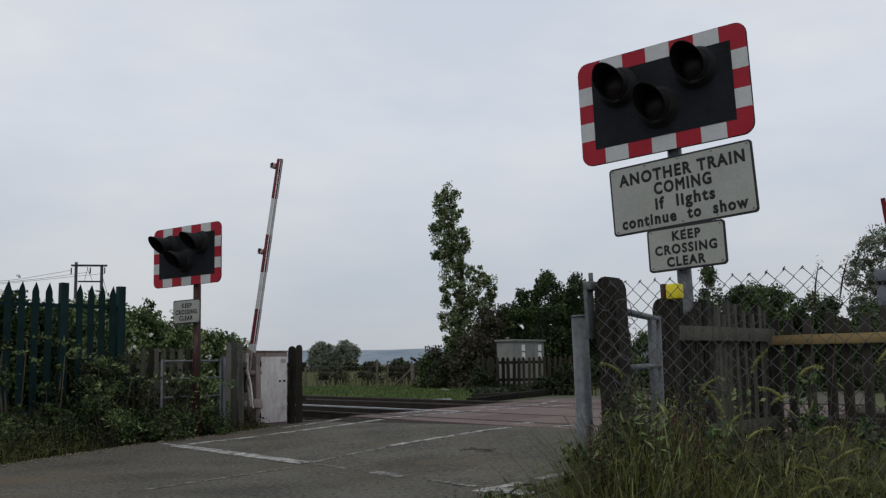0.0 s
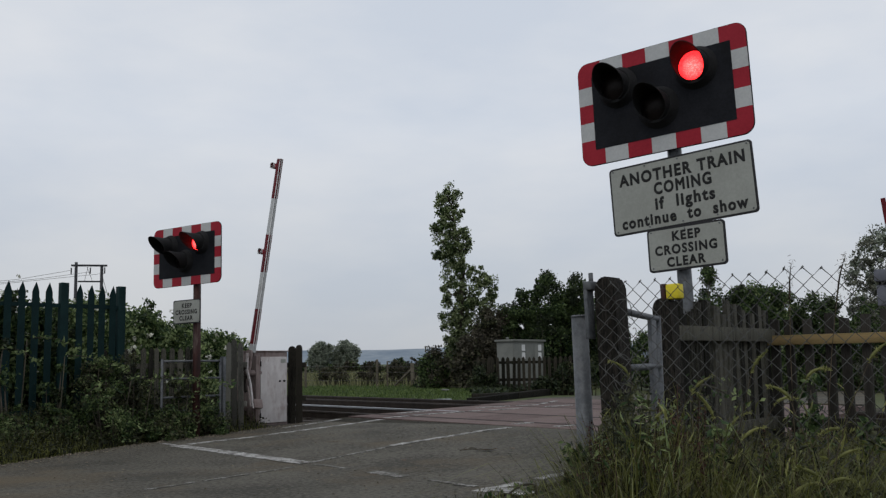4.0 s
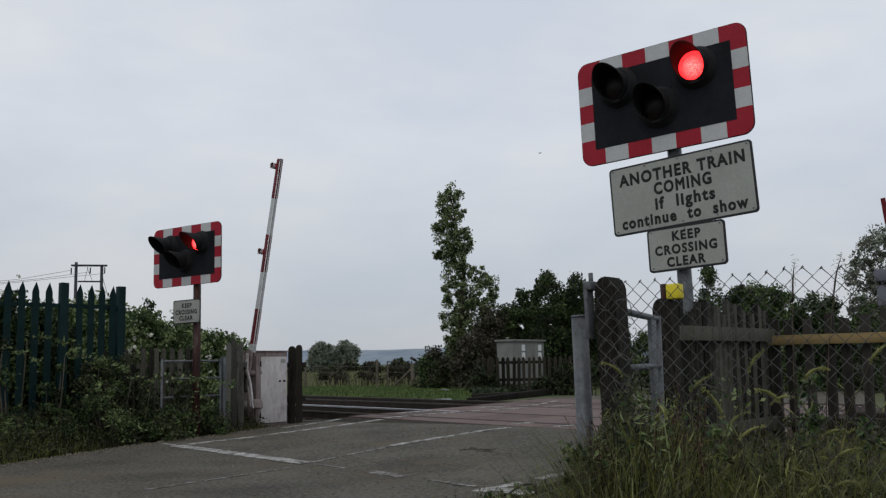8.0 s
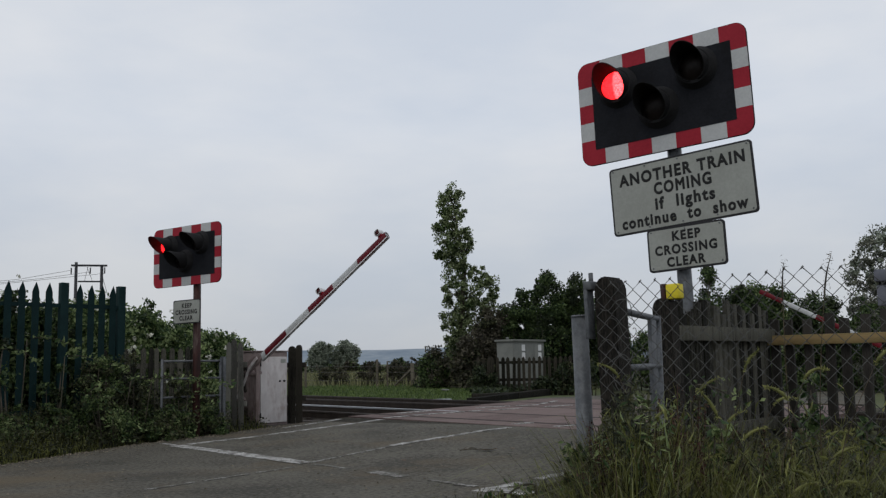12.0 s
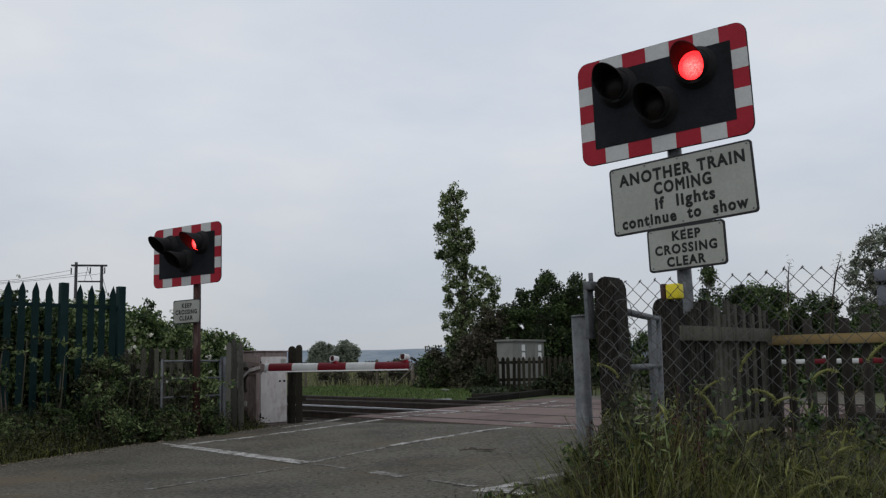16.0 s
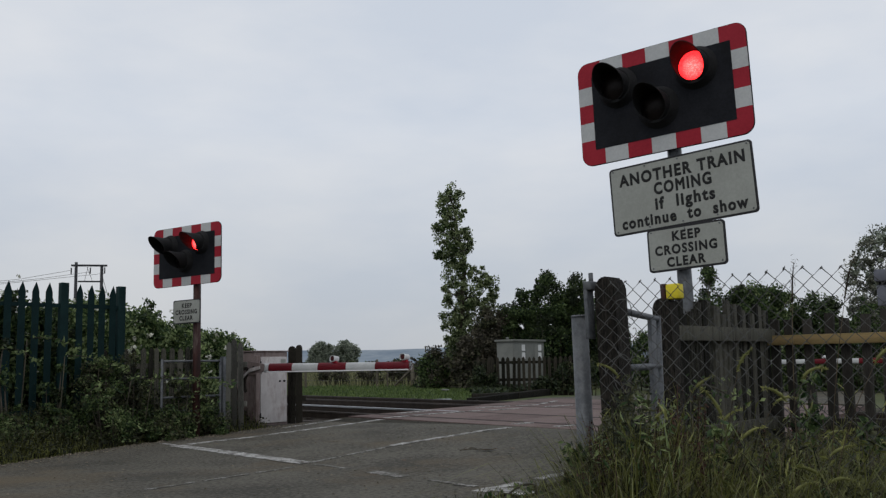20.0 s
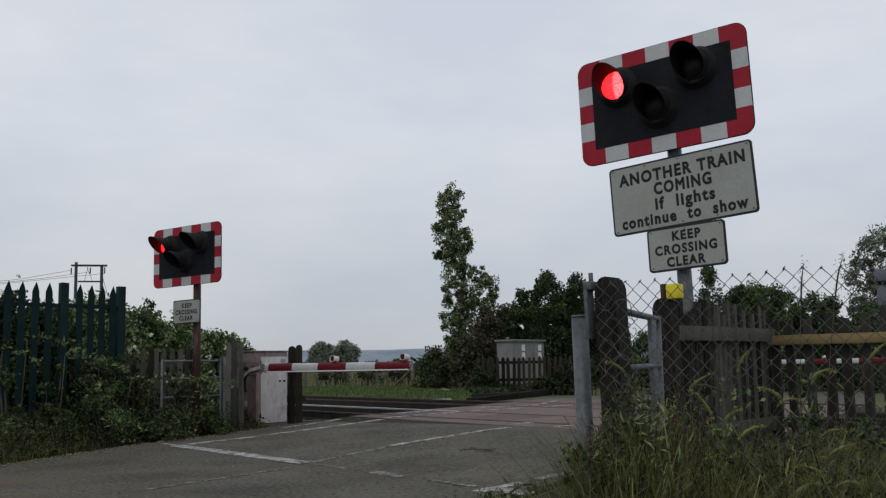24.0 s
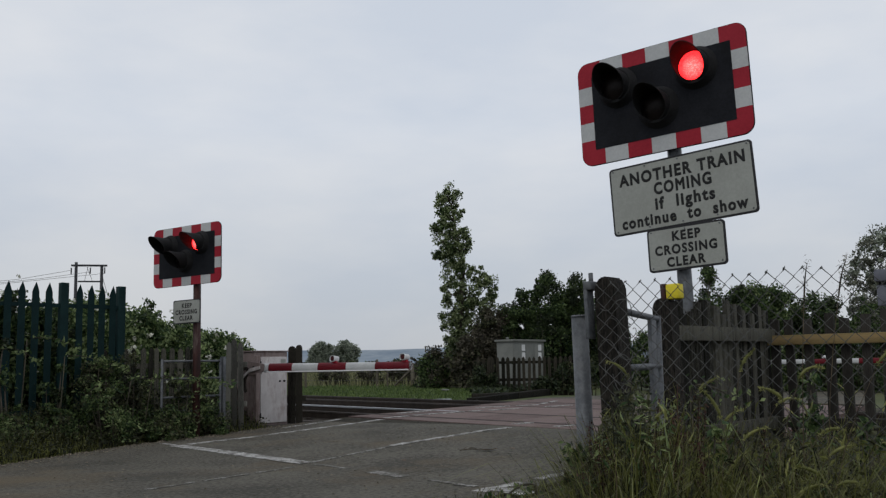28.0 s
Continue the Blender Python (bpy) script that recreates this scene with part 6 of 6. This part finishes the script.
tagged(part("white_rubbish", box(-0.13, 0.13, -0.07, 0.07, 0.0, 0.05, 0.02), M_RELAY, None, m=pose(0.0, 33.2, 0.06, 4, 3, 20)), "crumpled white plastic litter on the grass bank", "litter")

def build_litter():
    rng = np.random.default_rng(55)
    for s, u, k, mat in ((8.14, -6.24, 0.085, M_DEADLEAF), (8.10, -6.30, 0.055, M_DEADLEAF), (8.35, -6.1, 0.04, M_DEADLEAF), (7.2, -6.6, 0.03, M_DEADLEAF), (6.2, -5.1, 0.03, M_GRIT), (7.9, -9.0, 0.025, M_GRIT)):
        p = at(s, u, road_z(s, u) + 0.012)
        th = thing("dead_leaf", pose(p.x, p.y, p.z, 4, 6, rng.uniform(0, 180)), "curled brown dead leaf lying on the asphalt", "leaf", "dead leaves")
        bm = bmesh.new()
        rows = [[bm.verts.new((k * x, k * y * w, 0.06 * k * (x * x + y * y))) for y in (-1, 0, 1)] for x, w in ((-1, 0.05), (-0.5, 0.38), (0.1, 0.42), (0.6, 0.3), (1, 0.04))]
        for r0, r1 in zip(rows, rows[1:]):
            for q in range(2):
                bm.faces.new((r0[q], r1[q], r1[q + 1], r0[q + 1]))
        part("leaf_blade", bm, mat, th)
    for s, u, k, turn in ((8.11, -6.42, 0.16, 15), (8.2, -6.52, 0.09, 60)):
        p = at(s, u, road_z(s, u) + 0.010)
        th = thing("twig", pose(p.x, p.y, p.z, 0, 0, turn), "thin dark twig lying on the asphalt", "twig", "twigs")
        part("stick", tube([(-k, 0, 0), (-k * 0.3, 0.012, 0.006), (k * 0.4, -0.006, 0.003), (k, 0.012, 0)], [0.005, 0.006, 0.004, 0.002], 6), M_GRIT, th)


build_litter()
hp = thing("electricity_pole", pose(-37.0, 100.0, 0.0), "twin timber electricity pole with crossbeams and wires", "power pole")
for x, h in ((-1.43, 12.15), (1.26, 11.75)):
    part("pole", tube([(x, 0, -0.3), (x, 0, h)], [0.2, 0.15], 10), M_POLEWOOD, hp)
part("crossbeam", box(-2.15, 1.6, -0.2, 0.0, 11.66, 11.86, 0.02), M_POLEWOOD, hp, m=pose(0, 0, 0, 0, 1.2, 0))
part("crossbeam", box(-1.4, 1.25, -0.14, 0.0, 10.0, 10.16, 0.02), M_POLEWOOD, hp, m=pose(0, 0, 0, 0, 1.2, 0))
for i, x in enumerate((-1.9, 0.1, 1.6)):
    part("insulator", tube([(x, -0.1, 11.55), (x, -0.1, 10.9)], 0.07, 8), M_POLEWOOD, hp)
    part("cable", tube([(x, -0.1, 11.3 - 0.2 * i), (x - 4, -3, 10.2), (x - 12, -10, 8.6), (x - 22, -22, 7.6), (x - 60, -60, 9.0)], 0.018, 4), M_POLEWOOD, hp)
for x, dx in ((-0.5, 0.35), (0.35, -0.6)):
    part("stay", tube([(x, -0.1, 10.1), (x + dx, -0.1, 11.6)], 0.022, 5), M_POLEWOOD, hp)
part("stay", tube([(1.35, 0, 10.6), (4.8, -1.0, 0.0)], 0.025, 5), M_POLEWOOD, hp, "stay wire")

eb = thing("equipment_box", pose(4.86, 10.3, 0.0, 0, 0, -40), "grey steel box on a short post behind the pickets", "box")
part("post", tube([(0, 0.1, -0.3), (0, 0.1, 1.9)], 0.04, 12), M_GALV, eb)
part("box_body", box(-0.18, 0.2, -0.08, 0.08, 1.53, 1.75, 0.01), M_GREYBOX, eb)
part("hood", box(-0.19, 0.22, -0.12, 0.09, 1.79, 1.92, 0.012), M_GREYBOX, eb, "overhanging grey hood")
# a solid black block fills the gap and gives its shade
part("slot", box(-0.16, 0.2, -0.06, 0.07, 1.751, 1.789), M_HOOD, eb, "black block standing for the shade under the hood")


# ---- tall stalks that sway ----
STALKS = []


def stalk(x, y, h, lean, seed, head, name="grass_stalk", mat=None):
    rng = np.random.default_rng(seed)
    th = thing(name, pose(x, y, 0.0), "tall flowering grass stalk standing by the wire fence", "grass stalk", "grass stalks")
    pts = [(lean * h * (q ** 2.2), 0.02 * math.sin(q * 4 + seed), h * q) for q in (0, 0.25, 0.5, 0.7, 0.85, 1.0)]
    part("stem", tube(pts, [0.003, 0.0026, 0.0022, 0.0018, 0.0015, 0.001], 5), M_GRASSDRY if mat is None else mat, th)
    tall = h > 1.1
    ear, tilt, p = [], 2.2 * lean, Vector(pts[-1])
    nod = rng.uniform(0.05, 0.25) if tall else rng.uniform(0.5, 1.4)
    for k in range(7):
        ear.append(tuple(p))
        tilt += (nod if lean >= 0 else -nod) / 6
        p = p + Vector((math.sin(tilt), 0.1 * math.sin(k), math.cos(tilt))) * (h * head * (1.0 if tall else 0.72) / 6)
    fat = 0.003 if tall else 0.0056
    part("seed_head", tube(ear, [0.0015, fat, fat * 1.1, fat, fat * 0.8, fat * 0.5, 0.0006], 7), M_GRASSDRY if tall else M_SEED, th, "pale seed head")
    c = np.array(ear).repeat(9, 0) + rng.normal(size=(63, 3)) * (np.array([0.008, 0.008, 0.014]) if tall else 0.003)
    part("bristle", leaves(c, 0.009 if tall else 0.011, rng, 0.13), M_GRASSDRY if tall else M_SEED, th, "fine bristles")
    b = np.zeros((3, 3)) + np.array([0.0, 0.0, 0.0]) + rng.normal(size=(3, 3)) * np.array([0.01, 0.01, 0])
    part("blade", blades(b, h * 0.6, 0.006, 0.5, rng), M_GRASS, th)
    STALKS.append((th, x, y, seed))


for i, (x, y, h, ln, hd) in enumerate(((1.255, 3.52, 1.195, 0.025, 0.13), (1.345, 3.5, 1.205, 0.065, 0.14), (0.93, 3.9, 0.74, 0.25, 0.18), (1.02, 3.7, 0.95, 0.12, 0.15), (0.88, 3.6, 0.70, 0.3, 0.2),
                                       (1.12, 3.5, 0.92, 0.2, 0.15), (1.22, 3.3, 0.98, 0.25, 0.14), (1.0, 3.3, 0.8, -0.1, 0.2), (1.35, 3.4, 0.85, -0.2, 0.15), (0.9, 3.95, 0.62, 0.2, 0.2), (1.5, 3.5, 0.78, 0.2, 0.16),
                                       (1.06, 3.35, 0.66, 0.4, 0.2), (1.28, 3.2, 0.7, 0.35, 0.2), (0.8, 4.1, 0.86, 0.3, 0.18), (0.95, 4.2, 0.93, -0.2, 0.16), (1.15, 4.1, 0.8, 0.3, 0.18), (0.86, 3.45, 0.6, 0.2, 0.22), (0.98, 3.1, 0.6, 0.4, 0.22), (1.4, 3.1, 0.62, -0.35, 0.2), (0.84, 3.6, 0.6, 0.15, 0.22), (1.2, 3.75, 0.7, 0.35, 0.2), (0.85, 3.0, 0.58, 0.35, 0.22))):
    stalk(x, y, h, ln, 400 + i, hd)


# ---- the bird that crosses the sky ----
BIRD = thing("bird", pose(0, 0, 0), "small dark bird flying away over the lane", "bird")
bm = bmesh.new()
tube([(0, 0.085, 0.0), (0, 0.06, 0.004), (0, 0.02, 0.0), (0, -0.05, -0.002), (0, -0.10, 0.0)], [0.004, 0.014, 0.019, 0.012, 0.004], 8, bm)
part("body", bm, M_BIRD, BIRD)
bm = bmesh.new()
for sx in (-1, 1):
    bm.faces.new([bm.verts.new(p) for p in ((0, -0.08, 0.001 * sx), (0.012 * sx, -0.08, 0), (0.026 * sx, -0.145, 0), (0, -0.105, 0))][::sx])
bmesh.ops.solidify(bm, geom=bm.faces[:], thickness=0.002)
part("tail", bm, M_BIRD, BIRD, "forked tail")
WINGS = []
for sx in (-1, 1):
    bm = bmesh.new()
    edge = ((0, 0.035), (0.05, 0.05), (0.10, 0.035), (0.155, -0.02), (0.09, -0.012), (0.04, -0.02), (0, -0.03))
    bm.faces.new([bm.verts.new((x * sx, y, 0.0)) for x, y in edge])
    bmesh.ops.solidify(bm, geom=bm.faces[:], thickness=0.004)
    WINGS.append((part("wing", bm, M_BIRD, BIRD, "pointed wing"), sx))


# ---- what moves ----
def switch_rows(place, changes):
    """Poses of a lamp globe that turns its lit side to the opening or away from it in a thirtieth of a second."""
    f = lambda on: pose(*place, 0, 0, 0.0 if on else 89.0)
    state = changes[0]
    rows = [(0.0, f(state))]
    for t, on in changes[1:]:
        if on != state:
            k = round(t * 30)
            rows += [((k - 1) / 30.0, f(state)), (k / 30.0, f(on))]
            state = on
    rows.append((28.0, f(state)))
    return rows


def motions():
    # red lamps flash in turn every three quarters of a second, after an amber warning
    left, right, amber = [False, (3.37, True)], [False, (3.37, True), (3.61, False)], [False, (0.12, True), (3.37, False)]
    left.append((3.945, False))
    right.append((3.945, True))
    t = 3.61 + 0.7503
    while t < 28.0:
        left += [(t, True), (t + 0.335, False)]
        right += [(t, False), (t + 0.335, True)]
        t += 0.7503
    for ob, which, place in LENSES:
        rows = switch_rows(place, {"left": left, "right": right, "amber": amber}[which])
        walk(ob, [r for r in rows if r[0] <= 28.0])
    swing_near = ((0, 83.7), (8.4, 83.7), (8.6, 82.4), (8.8, 79.8), (9.0, 76.7), (9.5, 69.7), (10.0, 62.3), (10.5, 55.1), (11.0, 47.7), (11.5, 40.2), (12.0, 32.6), (12.5, 25.0), (13.0, 17.5), (13.5, 10.4), (14.0, 4.8), (14.5, 1.2), (14.9, 0.0), (28, 0.0))
    swing_far = ((0, 84.4), (8.3, 84.4), (8.5, 83.2), (9.0, 75.3), (9.5, 66.3), (10.0, 57.9), (10.5, 49.7), (11.0, 42.2), (11.5, 34.6), (12.0, 27.6), (12.5, 21.2), (13.0, 14.6), (13.5, 8.6), (14.0, 4.0), (14.5, 1.0), (14.9, 0.0), (28, 0.0))
    for boom, tilt, near in BOOMS:
        walk(boom, [(t, pose(0, 0, 0, tilt) @ pose(0, 0, 0, 0, -a)) for t, a in (swing_near if near else swing_far)])
    # the bird passes over and away, gliding between quick beats
    dip = ((6.0, 0.0), (6.6, 0.14), (6.8, -0.10), (7.0, -0.21), (7.2, 0.16), (7.4, -0.07), (8.0, 0.08), (9.0, 0.0))
    fly = lambda t: pose(-8.98 + 12.86 * (t - 6.9), 32.0 + 15.96 * (t - 6.9), 10.52 + 1.14 * (t - 6.9) + lerp_table(t, dip), 4, 0, -38.9)
    walk(BIRD, [(t, fly(t)) for t in (0.0, 6.0, 6.6, 6.8, 7.0, 7.2, 7.4, 8.0, 9.0, 28.0)])
    for wing, sx in WINGS:
        beat = [(0.0, 5.0)] + [(6.0 + 0.1 * i, (12, -14, 30, -20, 8, 4)[i % 6]) for i in range(31)] + [(28.0, 5.0)]
        walk(wing, [(t, pose(0.012 * sx, 0, 0, 0, -a * sx, 0)) for t, a in beat])
    # the poplar leans a little in the wind
    sway = ((0, -0.9), (2, -0.6), (4, -0.4), (6, -0.2), (8, 0.1), (11, 0.2), (14, 0.6), (17, 1.0), (20, 0.2), (22, 0.3), (25, 0.0), (28, -0.4))
    walk(poplar, [(t, pose(0.5, 40.0, 0.0, 0, a, 0)) for t, a in sway])
    for ob, x, y, seed in STALKS:
        rng = np.random.default_rng(seed)
        ph, sp = rng.uniform(0, 6.28), rng.uniform(1.1, 1.7)
        tall = seed < 402
        base = ((0, 2.0), (3, -0.5), (8, -0.2), (11, 0.2), (17, -0.3), (20, 0.6), (25, 0.4), (28, 0.8))
        rows = []
        for i in range(57):
            t = 0.5 * i
            a = (lerp_table(t, base) if tall else 0.0) + 1.3 * math.sin(sp * t * 2.0 + ph) + 0.6 * math.sin(sp * 3.7 * t + 2 * ph)
            rows.append((t, pose(x, y, 0.0, 0.5 * math.sin(sp * t * 1.7 + ph), a, 0)))
        walk(ob, rows)


motions()
